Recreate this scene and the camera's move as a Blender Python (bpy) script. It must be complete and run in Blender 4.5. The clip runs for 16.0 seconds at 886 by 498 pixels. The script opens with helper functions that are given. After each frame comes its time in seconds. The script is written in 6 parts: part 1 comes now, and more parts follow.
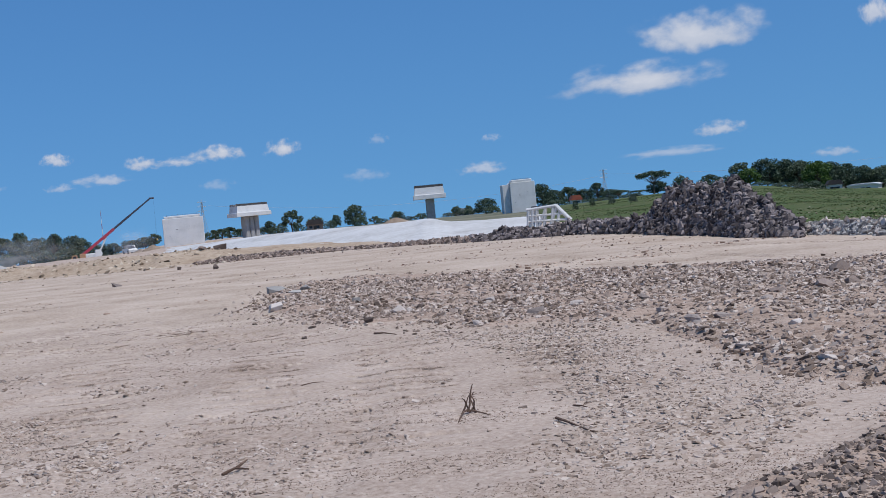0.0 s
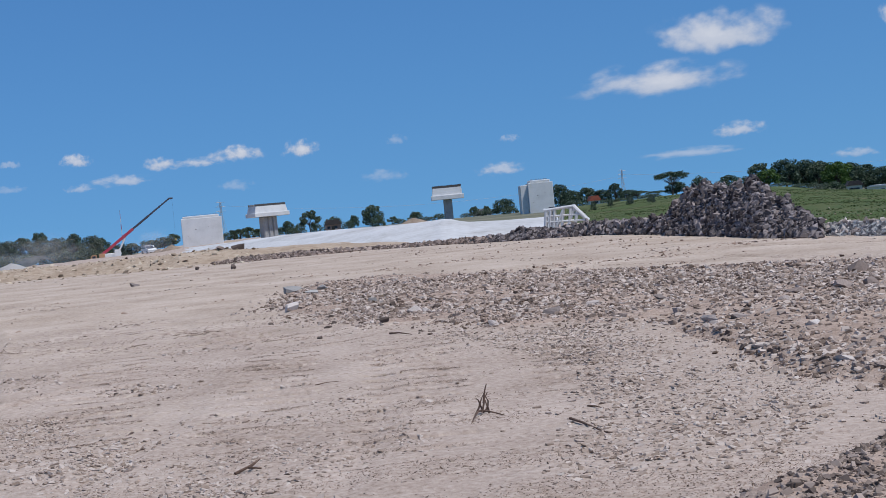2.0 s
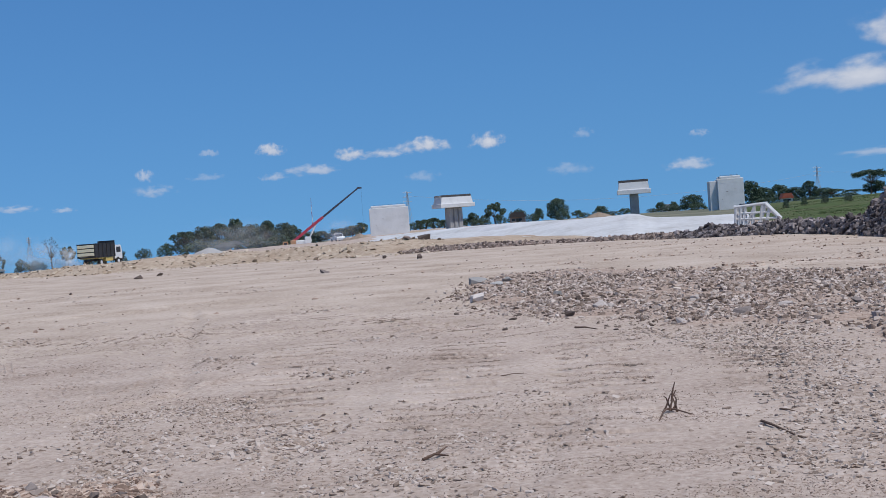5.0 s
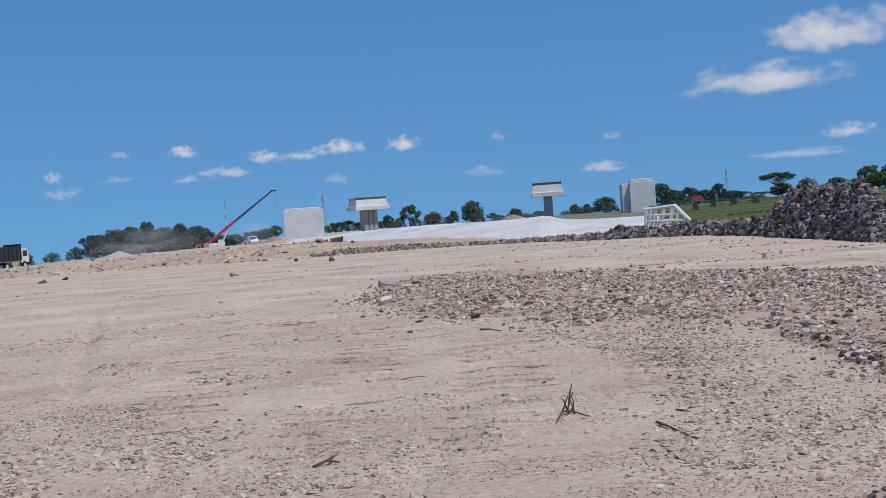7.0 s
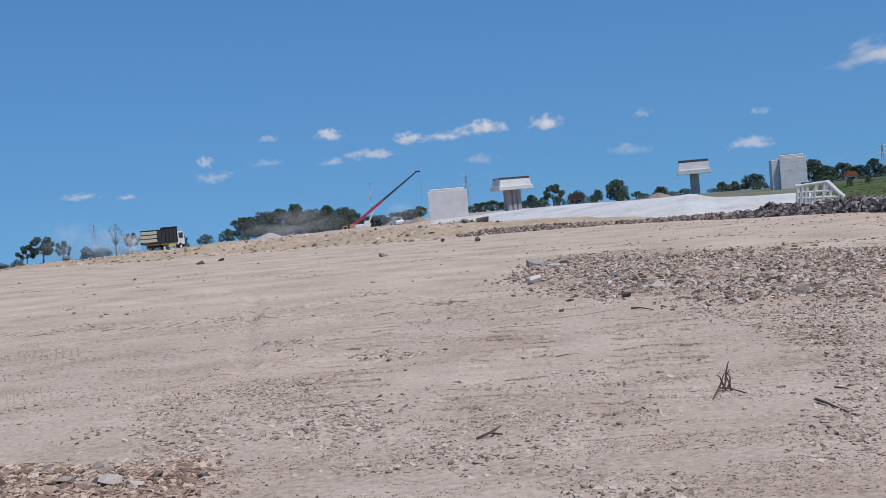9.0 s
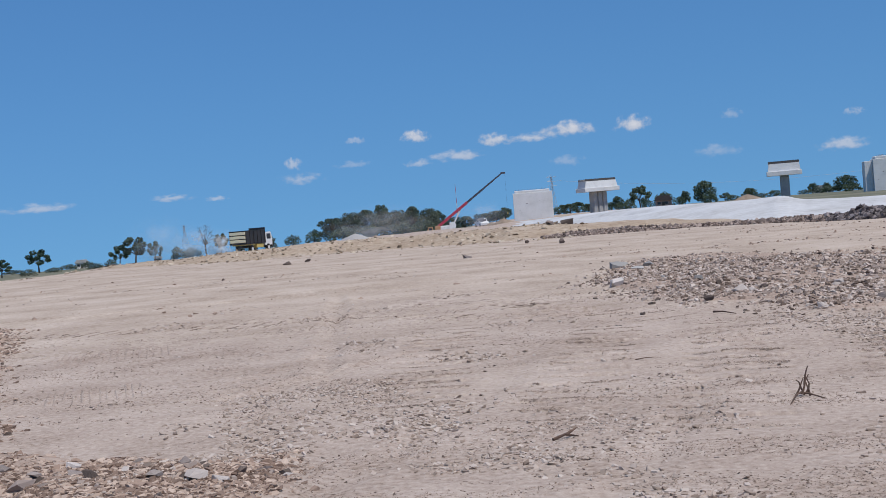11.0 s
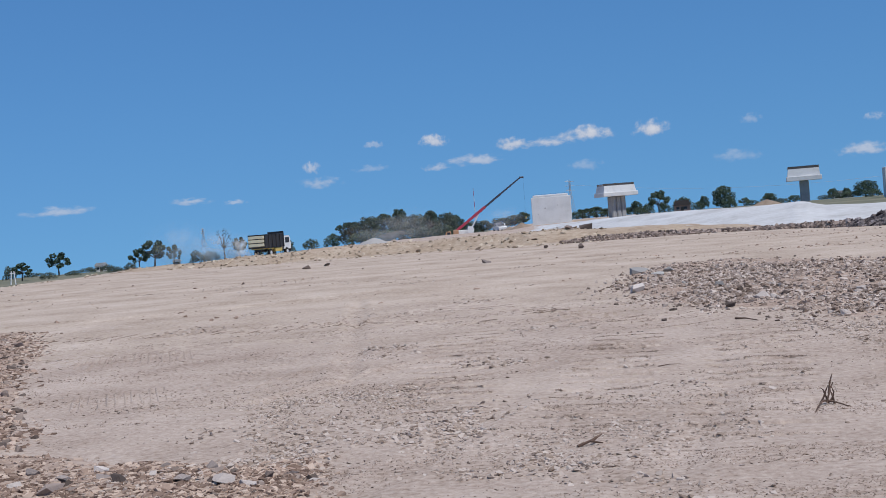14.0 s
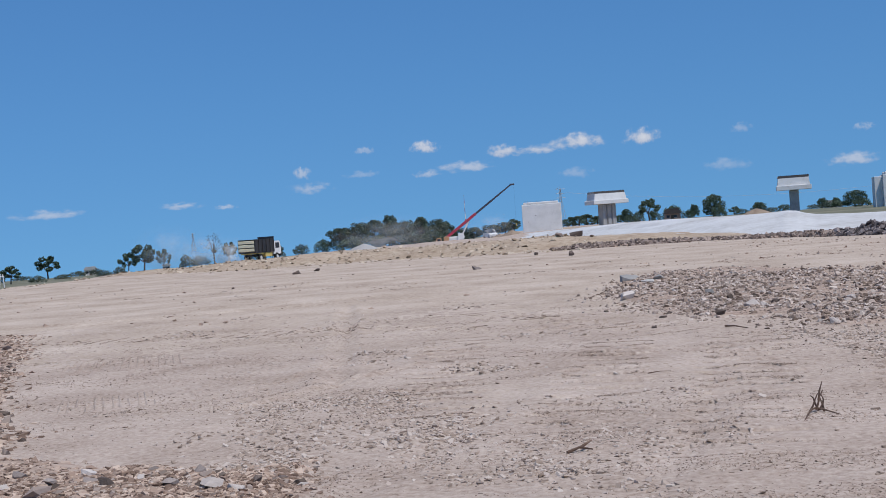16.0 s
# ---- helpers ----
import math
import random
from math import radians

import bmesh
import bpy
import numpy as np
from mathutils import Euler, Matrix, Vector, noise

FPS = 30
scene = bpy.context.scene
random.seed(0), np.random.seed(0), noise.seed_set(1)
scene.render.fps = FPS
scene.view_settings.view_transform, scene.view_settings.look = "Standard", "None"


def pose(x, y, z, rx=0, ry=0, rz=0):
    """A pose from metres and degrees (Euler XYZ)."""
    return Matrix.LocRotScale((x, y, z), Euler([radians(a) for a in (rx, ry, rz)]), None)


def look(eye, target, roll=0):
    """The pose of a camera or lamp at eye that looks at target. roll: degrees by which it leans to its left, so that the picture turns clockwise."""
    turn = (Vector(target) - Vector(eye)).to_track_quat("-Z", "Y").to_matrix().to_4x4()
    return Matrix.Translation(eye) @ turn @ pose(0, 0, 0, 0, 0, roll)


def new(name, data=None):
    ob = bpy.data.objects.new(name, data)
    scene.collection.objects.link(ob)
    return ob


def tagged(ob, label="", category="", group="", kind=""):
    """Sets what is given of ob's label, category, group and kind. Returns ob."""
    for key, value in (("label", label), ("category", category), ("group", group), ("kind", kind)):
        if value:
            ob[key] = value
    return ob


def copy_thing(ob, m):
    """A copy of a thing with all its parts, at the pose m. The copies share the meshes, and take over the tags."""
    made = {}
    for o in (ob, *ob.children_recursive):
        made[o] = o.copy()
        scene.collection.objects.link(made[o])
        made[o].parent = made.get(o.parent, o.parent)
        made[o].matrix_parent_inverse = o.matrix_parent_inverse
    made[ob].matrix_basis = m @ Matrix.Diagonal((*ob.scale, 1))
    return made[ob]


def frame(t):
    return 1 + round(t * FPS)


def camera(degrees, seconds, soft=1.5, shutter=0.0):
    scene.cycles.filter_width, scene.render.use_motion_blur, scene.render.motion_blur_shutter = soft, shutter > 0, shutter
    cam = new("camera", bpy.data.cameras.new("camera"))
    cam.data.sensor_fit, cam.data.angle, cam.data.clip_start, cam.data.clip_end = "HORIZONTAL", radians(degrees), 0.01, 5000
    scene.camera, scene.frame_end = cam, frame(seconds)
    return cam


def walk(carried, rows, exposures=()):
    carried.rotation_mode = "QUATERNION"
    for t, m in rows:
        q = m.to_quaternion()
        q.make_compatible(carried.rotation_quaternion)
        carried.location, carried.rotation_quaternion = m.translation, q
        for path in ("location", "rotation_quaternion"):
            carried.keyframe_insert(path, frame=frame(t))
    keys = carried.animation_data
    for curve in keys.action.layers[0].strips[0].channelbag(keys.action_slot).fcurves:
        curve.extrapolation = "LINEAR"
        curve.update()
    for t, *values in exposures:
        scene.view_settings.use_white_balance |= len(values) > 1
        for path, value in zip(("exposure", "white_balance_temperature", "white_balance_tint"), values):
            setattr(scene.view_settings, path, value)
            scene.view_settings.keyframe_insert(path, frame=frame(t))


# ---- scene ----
# ---------------------------------------------------------------- camera
def aim(x, y, z, yaw, pitch, roll):
    a, p = radians(yaw), radians(pitch)
    way = Vector((-math.sin(a) * math.cos(p), math.cos(a) * math.cos(p), math.sin(p)))
    eye = Vector((x, y, z))
    return look(eye, eye + way, roll)


cam = camera(40.0, 16.0, soft=0.8)
PATH = [
    (0.0, -0.09, 0.072, 1.367, -7.985, -1.731, -5.476),
    (0.5, -0.09, 0.086, 1.366, -7.849, -1.685, -5.517),
    (1.0, -0.102, 0.087, 1.365, -7.81, -1.657, -5.495),
    (1.5, -0.103, 0.102, 1.361, -7.471, -1.605, -5.481),
    (2.0, -0.061, 0.094, 1.357, -7.145, -1.627, -5.403),
    (2.5, -0.037, 0.087, 1.357, -6.978, -1.606, -5.243),
    (3.0, -0.091, 0.078, 1.36, -7.013, -1.571, -5.201),
    (3.5, -0.121, 0.095, 1.356, -6.923, -1.554, -5.124),
    (4.0, -0.103, 0.092, 1.361, -1.295, -1.163, -4.097),
    (4.2, -0.128, 0.076, 1.36, 0.159, -1.144, -4.097),
    (6.3, -0.025, 0.072, 1.363, 1.895, -1.364, -4.186),
    (6.5, -0.013, 0.103, 1.356, 1.414, -1.376, -4.222),
    (7.0, 0.031, 0.22, 1.339, -2.478, -1.41, -4.274),
    (7.5, 0.055, 0.239, 1.327, -3.574, -1.373, -4.201),
    (8.0, 0.028, 0.166, 1.329, -0.989, -1.771, -3.804),
    (8.5, -0.022, 0.005, 1.354, 1.786, -1.75, -4.371),
    (9.0, -0.063, -0.024, 1.355, 4.319, -1.827, -4.826),
    (9.5, -0.07, -0.094, 1.363, 6.943, -1.481, -4.999),
    (9.7, 0.033, -0.119, 1.346, 7.346, -1.484, -4.768),
    (11.8, -0.054, -0.156, 1.378, 8.714, -1.408, -4.858),
    (12.0, -0.064, -0.164, 1.378, 8.81, -1.48, -4.825),
    (12.5, -0.064, -0.192, 1.389, 9.036, -1.438, -4.753),
    (13.0, -0.048, -0.179, 1.391, 9.304, -1.35, -4.603),
    (13.5, -0.043, -0.192, 1.39, 9.251, -1.234, -4.608),
    (14.0, -0.042, -0.19, 1.389, 9.132, -1.167, -4.549),
    (14.5, -0.04, -0.181, 1.389, 8.951, -1.099, -4.543),
    (15.0, -0.051, -0.176, 1.387, 8.822, -1.034, -4.395),
    (15.5, -0.049, -0.179, 1.38, 8.761, -0.95, -4.242),
    (16.0, -0.049, -0.176, 1.378, 8.651, -0.895, -4.109),
]
walk(cam, [(t, aim(*row)) for t, *row in PATH],
     exposures=[(0.0, 0.0, 6480, 10), (6.3, 0.0, 6520, 10), (7.5, 0.0, 6680, 10), (9.0, 0.0, 6680, 10), (13.0, 0.0, 6640, 10), (16.0, 0.0, 6540, 10)])

# ---------------------------------------------------------------- sky, sun, exposure
SUN_AZ, SUN_EL = -132.0, 65.0   # degrees to the left of ahead, degrees up
world = bpy.data.worlds.new("world")
scene.world = world
world.use_nodes = True
wn = world.node_tree.nodes
sky = wn.new("ShaderNodeTexSky")
sky.sky_type = "NISHITA"
sky.sun_disc = False
sky.sun_elevation = radians(SUN_EL)
sky.sun_rotation = radians(-SUN_AZ)
sky.altitude, sky.air_density, sky.dust_density, sky.ozone_density = 0, 1.0, 0.0, 4.0
wn["Background"].inputs["Strength"].default_value = 0.078
deep = wn.new("ShaderNodeMix")   # a clear, deep tropical blue
deep.data_type, deep.blend_type = "RGBA", "MULTIPLY"
deep.inputs["Factor"].default_value = 1.0
deep.inputs[7].default_value = (0.495, 0.865, 1.23, 1)
coords = wn.new("ShaderNodeTexCoord")
lift = wn.new("ShaderNodeMapping")   # even haze: the sky keeps its blue down to the horizon
lift.inputs["Location"].default_value, lift.inputs["Scale"].default_value = (0, 0, 0.112), (1, 1, 0.50)
unit = wn.new("ShaderNodeVectorMath")
unit.operation = "NORMALIZE"
world.node_tree.links.new(coords.outputs["Generated"], lift.inputs["Vector"])
world.node_tree.links.new(lift.outputs[0], unit.inputs[0])
world.node_tree.links.new(unit.outputs[0], sky.inputs["Vector"])
world.node_tree.links.new(sky.outputs[0], deep.inputs[6])
world.node_tree.links.new(deep.outputs[2], wn["Background"].inputs["Color"])

sun_data = bpy.data.lights.new("sun", "SUN")
sun_data.energy, sun_data.angle, sun_data.color = 3.5, radians(0.6), (1.0, 0.975, 0.94)
sun_lamp = new("sun", sun_data)
sa, se = radians(SUN_AZ), radians(SUN_EL)
sun_lamp.matrix_world = look((-math.sin(sa) * math.cos(se) * 50, math.cos(sa) * math.cos(se) * 50, math.sin(se) * 50), (0, 0, 0))
scene.view_settings.exposure = 0.0


# ---------------------------------------------------------------- small helpers
def part(name, bm, material, parent, label=""):
    me = bpy.data.meshes.new(name)
    bm.to_mesh(me)
    bm.free()
    me.materials.append(material)
    ob = new(name, me)
    ob.parent = parent
    if label:
        tagged(ob, label)
    return ob


def thing(name, label, category, m=None, group="", kind=""):
    ob = new(name)
    ob.empty_display_size = 0.2
    if m is not None:
        ob.matrix_world = m
    return tagged(ob, label, category, group, kind)


def solid(name, verts, faces, material, smooth=False):
    me = bpy.data.meshes.new(name)
    me.from_pydata(verts, [], faces)
    me.materials.append(material)
    if smooth:
        me.shade_smooth()
    return new(name, me)


def box(bm, x0, x1, y0, y1, z0, z1, bevel=0.0):
    made = bmesh.ops.create_cube(bm, size=1.0)["verts"]
    bmesh.ops.transform(bm, verts=made, matrix=Matrix.Translation(((x0 + x1) / 2, (y0 + y1) / 2, (z0 + z1) / 2)) @ Matrix.Diagonal((x1 - x0, y1 - y0, z1 - z0, 1)))
    if bevel:
        edges = {e for v in made for e in v.link_edges}
        bmesh.ops.bevel(bm, geom=list(edges), offset=bevel, segments=1, affect="EDGES")
    return bm


def box_bm(*args, **kw):
    return box(bmesh.new(), *args, **kw)


def prism(bm, outline, y0, y1):
    """An outline of (x, z) points pulled from y0 to y1."""
    front = [bm.verts.new((x, y0, z)) for x, z in outline]
    back = [bm.verts.new((x, y1, z)) for x, z in outline]
    bm.faces.new(front)
    bm.faces.new(back[::-1])
    n = len(outline)
    for i in range(n):
        j = (i + 1) % n
        bm.faces.new((front[j], front[i], back[i], back[j]))
    bmesh.ops.recalc_face_normals(bm, faces=bm.faces)
    return bm


def rod(bm, a, b, r0, r1=None, sides=8):
    """A tapered round bar from a to b."""
    r1 = r0 if r1 is None else r1
    a, b = Vector(a), Vector(b)
    d = b - a
    q = d.to_track_quat("Z", "Y").to_matrix().to_4x4()
    bmesh.ops.create_cone(bm, cap_ends=True, segments=sides, radius1=r0, radius2=r1, depth=d.length,
                          matrix=Matrix.Translation((a + b) / 2) @ q)
    return bm


def polar(az, r, z=0.0):
    a = radians(az)
    return Vector((-math.sin(a) * r, math.cos(a) * r, z))


# value noise on arrays
_lattice = np.random.RandomState(5).rand(256, 256)


def vnoise(x, y):
    xi, yi = np.floor(x).astype(int), np.floor(y).astype(int)
    fx, fy = x - xi, y - yi
    fx, fy = fx * fx * (3 - 2 * fx), fy * fy * (3 - 2 * fy)
    g = lambda i, j: _lattice[i % 256, j % 256]
    return ((g(xi, yi) * (1 - fx) + g(xi + 1, yi) * fx) * (1 - fy) + (g(xi, yi + 1) * (1 - fx) + g(xi + 1, yi + 1) * fx) * fy) * 2 - 1


def fbm(x, y, octaves=4):
    total, amp, f = 0, 1.0, 1.0
    for k in range(octaves):
        total = total + amp * vnoise(x * f + 17.3 * k, y * f + 5.1 * k)
        amp, f = amp * 0.5, f * 2.03
    return total / 1.9


def smooth(a, b, x):
    t = np.clip((x - a) / (b - a), 0, 1)
    return t * t * (3 - 2 * t)


def inside(x, y, corners):
    """Signed distance-like mask: how far inside the outline (metres, negative outside)."""
    hit = np.zeros(np.shape(x), bool)
    dist = np.full(np.shape(x), 1e9)
    n = len(corners)
    for i in range(n):
        (x0, y0), (x1, y1) = corners[i], corners[(i + 1) % n]
        cross = ((y0 > y) != (y1 > y)) & (x < (x1 - x0) * (y - y0) / ((y1 - y0) or 1e-9) + x0)
        hit ^= cross
        dx, dy = x1 - x0, y1 - y0
        s = np.clip(((x - x0) * dx + (y - y0) * dy) / (dx * dx + dy * dy), 0, 1)
        dist = np.minimum(dist, np.hypot(x - x0 - s * dx, y - y0 - s * dy))
    return np.where(hit, dist, -dist)


# ---------------------------------------------------------------- materials
def ramp(nodes, stops):
    r = nodes.new("ShaderNodeValToRGB")
    while len(r.color_ramp.elements) < len(stops):
        r.color_ramp.elements.new(0.5)
    for e, (p, c) in zip(r.color_ramp.elements, stops):
        e.position, e.color = p, (*c, 1)
    return r


def surface(name, stops, scale=1.0, fine=30.0, rough=0.9, bump=0.3, metallic=0.0, fine_mix=0.35, random_from="", depth=0.01, spec=0.3):
    """A noise-coloured surface: broad stains, fine grain and a bump of both. Object coordinates, so in metres."""
    m = bpy.data.materials.new(name)
    m.use_nodes = True
    n, l = m.node_tree.nodes, m.node_tree.links
    b = n["Principled BSDF"]
    co = n.new("ShaderNodeTexCoord")
    a = n.new("ShaderNodeTexNoise")
    a.inputs["Scale"].default_value, a.inputs["Detail"].default_value, a.inputs["Roughness"].default_value = scale, 6, 0.6
    f = n.new("ShaderNodeTexNoise")
    f.inputs["Scale"].default_value, f.inputs["Detail"].default_value, f.inputs["Roughness"].default_value = fine, 4, 0.65
    for t in (a, f):
        l.new(co.outputs["Object"], t.inputs["Vector"])
    mix = n.new("ShaderNodeMix")
    mix.inputs["Factor"].default_value = fine_mix
    l.new(a.outputs["Fac"], mix.inputs["A"])
    l.new(f.outputs["Fac"], mix.inputs["B"])
    value = mix.outputs["Result"]
    if random_from:
        if random_from == "object":
            src = n.new("ShaderNodeObjectInfo").outputs["Random"]
        else:
            src = n.new("ShaderNodeNewGeometry").outputs["Random Per Island"]
        mix2 = n.new("ShaderNodeMix")
        mix2.inputs["Factor"].default_value = 0.68
        l.new(value, mix2.inputs["A"])
        l.new(src, mix2.inputs["B"])
        value = mix2.outputs["Result"]
    r = ramp(n, stops)
    l.new(value, r.inputs["Fac"])
    l.new(r.outputs["Color"], b.inputs["Base Color"])
    b.inputs["Roughness"].default_value, b.inputs["Metallic"].default_value = rough, metallic
    b.inputs["Specular IOR Level"].default_value = spec
    if bump:
        bp = n.new("ShaderNodeBump")
        bp.inputs["Strength"].default_value, bp.inputs["Distance"].default_value = bump, depth
        l.new(mix.outputs["Result"], bp.inputs["Height"])
        l.new(bp.outputs["Normal"], b.inputs["Normal"])
    return m


DIRT = surface("dry_dirt", [(0.33, (0.228, 0.168, 0.129)), (0.44, (0.383, 0.303, 0.250)), (0.54, (0.463, 0.377, 0.318)), (0.68, (0.563, 0.471, 0.409))],
               scale=0.7, fine=19.0, rough=0.97, bump=0.7, depth=0.045, fine_mix=0.55, spec=0.04)
# paler dirt for far ground: brightening at a grazing view, put into colour
FAR_DIRT = surface("pale_far_dirt", [(0.33, (0.269, 0.204, 0.155)), (0.44, (0.412, 0.331, 0.266)), (0.54, (0.484, 0.397, 0.327)), (0.68, (0.576, 0.487, 0.412))],
               scale=0.5, fine=12.0, rough=0.97, bump=0.6, depth=0.045, fine_mix=0.45, spec=0.04)
RUBBLE_DIRT = surface("rubble_dirt", [(0.30, (0.223, 0.159, 0.121)), (0.5, (0.386, 0.294, 0.237)), (0.7, (0.507, 0.408, 0.341))],
                      scale=1.2, fine=14.0, rough=0.97, bump=0.9, depth=0.05, fine_mix=0.6, spec=0.04)
SAND = surface("yellow_sand", [(0.30, (0.27, 0.195, 0.135)), (0.5, (0.40, 0.312, 0.23)), (0.72, (0.53, 0.44, 0.35))],
               scale=0.5, fine=4.0, rough=0.95, bump=0.8, depth=0.12, fine_mix=0.5, spec=0.15)
WHITE = surface("white_limestone", [(0.32, (0.30, 0.28, 0.255)), (0.41, (0.46, 0.455, 0.445)), (0.54, (0.56, 0.562, 0.562)), (0.7, (0.62, 0.622, 0.622))],
                scale=0.16, fine=2.2, rough=0.9, bump=0.5, depth=0.08, fine_mix=0.35, spec=0.2)
GRASS = surface("grass_cover", [(0.28, (0.207, 0.172, 0.114)), (0.41, (0.117, 0.120, 0.062)), (0.55, (0.072, 0.105, 0.040)), (0.72, (0.108, 0.133, 0.055))],
                scale=0.12, fine=0.9, rough=0.95, bump=0.5, depth=0.20, fine_mix=0.4, spec=0.05)
FIELD = surface("far_field", [(0.36, (0.10, 0.115, 0.07)), (0.52, (0.17, 0.165, 0.11)), (0.66, (0.27, 0.23, 0.165))], scale=0.03, fine=0.4, rough=0.95, bump=0.0)
CONCRETE = surface("cast_concrete", [(0.28, (0.52, 0.516, 0.50)), (0.5, (0.67, 0.666, 0.653)), (0.72, (0.74, 0.736, 0.723))],
                   scale=0.45, fine=5.0, rough=0.85, bump=0.25, depth=0.03, fine_mix=0.3)
CAP_CONCRETE = surface("pale_concrete", [(0.28, (0.54, 0.53, 0.515)), (0.5, (0.68, 0.675, 0.66)), (0.72, (0.73, 0.725, 0.71))],
                       scale=0.5, fine=5.0, rough=0.85, bump=0.2, depth=0.03, fine_mix=0.3)
# darker than the cap: shade on the columns put into the colour; also grey roofs
COLUMN_CONCRETE = surface("grey_and_shaded_concrete", [(0.28, (0.26, 0.26, 0.26)), (0.5, (0.36, 0.36, 0.355)), (0.72, (0.44, 0.44, 0.43))],
                          scale=0.6, fine=5.0, rough=0.85, bump=0.2, depth=0.03, fine_mix=0.3)
REBAR = surface("rusty_rebar", [(0.35, (0.09, 0.075, 0.07)), (0.6, (0.16, 0.13, 0.12))], scale=3, fine=30, rough=0.8, bump=0.2)
ROCK = surface("grey_rock", [(0.22, (0.049, 0.040, 0.040)), (0.42, (0.120, 0.100, 0.096)), (0.60, (0.204, 0.174, 0.167)), (0.80, (0.319, 0.275, 0.263))],
               scale=2.5, fine=25, rough=0.9, bump=0.6, depth=0.03, random_from="object", spec=0.2)
ROCK_FILL = surface("grey_rock_fill", [(0.22, (0.049, 0.040, 0.040)), (0.42, (0.120, 0.100, 0.096)), (0.60, (0.204, 0.174, 0.167)), (0.80, (0.319, 0.275, 0.263))],
                    scale=2.5, fine=25, rough=0.9, bump=0.6, depth=0.03, random_from="island", spec=0.2)
GRAVEL = surface("broken_stone", [(0.20, (0.151, 0.109, 0.084)), (0.38, (0.284, 0.216, 0.173)), (0.58, (0.420, 0.337, 0.281)), (0.82, (0.557, 0.472, 0.411))],
                 scale=5, fine=50, rough=0.9, bump=0.4, depth=0.01, random_from="island", spec=0.2)
PEBBLE = surface("pale_chip", [(0.22, (0.271, 0.206, 0.160)), (0.42, (0.382, 0.305, 0.249)), (0.62, (0.458, 0.376, 0.320)), (0.85, (0.552, 0.471, 0.412))],
                 scale=5, fine=50, rough=0.9, bump=0.4, depth=0.01, random_from="island", spec=0.2)
STONE = surface("pale_stone", [(0.22, (0.203, 0.168, 0.151)), (0.45, (0.366, 0.308, 0.277)), (0.65, (0.507, 0.443, 0.399)), (0.85, (0.629, 0.567, 0.525))],
                scale=6, fine=45, rough=0.9, bump=0.5, depth=0.012, random_from="object", spec=0.2)
DARKSTONE = surface("brown_stone", [(0.25, (0.101, 0.077, 0.065)), (0.5, (0.193, 0.149, 0.126)), (0.75, (0.325, 0.259, 0.224))],
                    scale=6, fine=45, rough=0.9, bump=0.5, depth=0.012, random_from="object", spec=0.2)
SOIL = surface("brown_soil", [(0.3, (0.17, 0.125, 0.09)), (0.5, (0.28, 0.215, 0.16)), (0.7, (0.39, 0.32, 0.25))], scale=0.9, fine=6, rough=0.95, bump=0.8, depth=0.1, fine_mix=0.5, spec=0.1)
BLUESTONE = surface("grey_blue_stone", [(0.25, (0.15, 0.143, 0.138)), (0.5, (0.28, 0.27, 0.258)), (0.75, (0.42, 0.405, 0.385))],
                    scale=6, fine=45, rough=0.92, bump=0.5, depth=0.012, random_from="object", spec=0.05)
BARK = surface("bark", [(0.3, (0.055, 0.042, 0.032)), (0.7, (0.14, 0.115, 0.09))], scale=2, fine=18, rough=0.95, bump=0.6, depth=0.03)
DRYWOOD = surface("dry_wood", [(0.3, (0.072, 0.043, 0.031)), (0.55, (0.144, 0.092, 0.067)), (0.75, (0.302, 0.224, 0.173))], scale=9, fine=60, rough=0.9, bump=0.4, depth=0.004)


def leaf_material(name, dark, light):
    m = surface(name, [(0.2, dark), (0.8, light)], scale=0.25, fine=2.0, rough=0.6, bump=0.0, random_from="island", spec=0.25)
    n, l = m.node_tree.nodes, m.node_tree.links
    b = n["Principled BSDF"]
    colour = b.inputs["Base Color"].links[0].from_socket
    tr = n.new("ShaderNodeBsdfTranslucent")
    l.new(colour, tr.inputs["Color"])
    mx = n.new("ShaderNodeMixShader")
    mx.inputs["Fac"].default_value = 0.25
    l.new(b.outputs[0], mx.inputs[1])
    l.new(tr.outputs[0], mx.inputs[2])
    l.new(mx.outputs[0], n["Material Output"].inputs["Surface"])
    return m


# lightened and greyed, LEAF_GREY most: distance haze put into the leaf colour
LEAF = leaf_material("leaf_green", (0.055, 0.082, 0.056), (0.12, 0.165, 0.10))
LEAF_DARK = leaf_material("leaf_dark_green", (0.042, 0.068, 0.048), (0.09, 0.135, 0.085))
LEAF_GREY = leaf_material("leaf_hazed_green", (0.07, 0.095, 0.075), (0.14, 0.17, 0.12))
LEAF_BRIGHT = leaf_material("leaf_fresh_green", (0.04, 0.085, 0.02), (0.12, 0.19, 0.05))
BLADE = leaf_material("grass_blade", (0.06, 0.10, 0.035), (0.15, 0.18, 0.075))
# dark colour of the band of bars on the pier caps
BAR_BAND = surface("dark_bar_band", [(0.3, (0.05, 0.045, 0.045)), (0.7, (0.12, 0.11, 0.105))], scale=2, fine=20, rough=0.85, bump=0.2)


def paint(name, colour, rough=0.45, metallic=0.0, dirt=0.35):
    c = tuple(colour)
    d = tuple(v * (1 - dirt) + w * dirt for v, w in zip(c, (0.30, 0.25, 0.19)))
    return surface(name, [(0.35, d), (0.58, c), (0.8, tuple(min(1, v * 1.05) for v in c))], scale=1.4, fine=9, rough=rough, bump=0.08, metallic=metallic, spec=0.45)


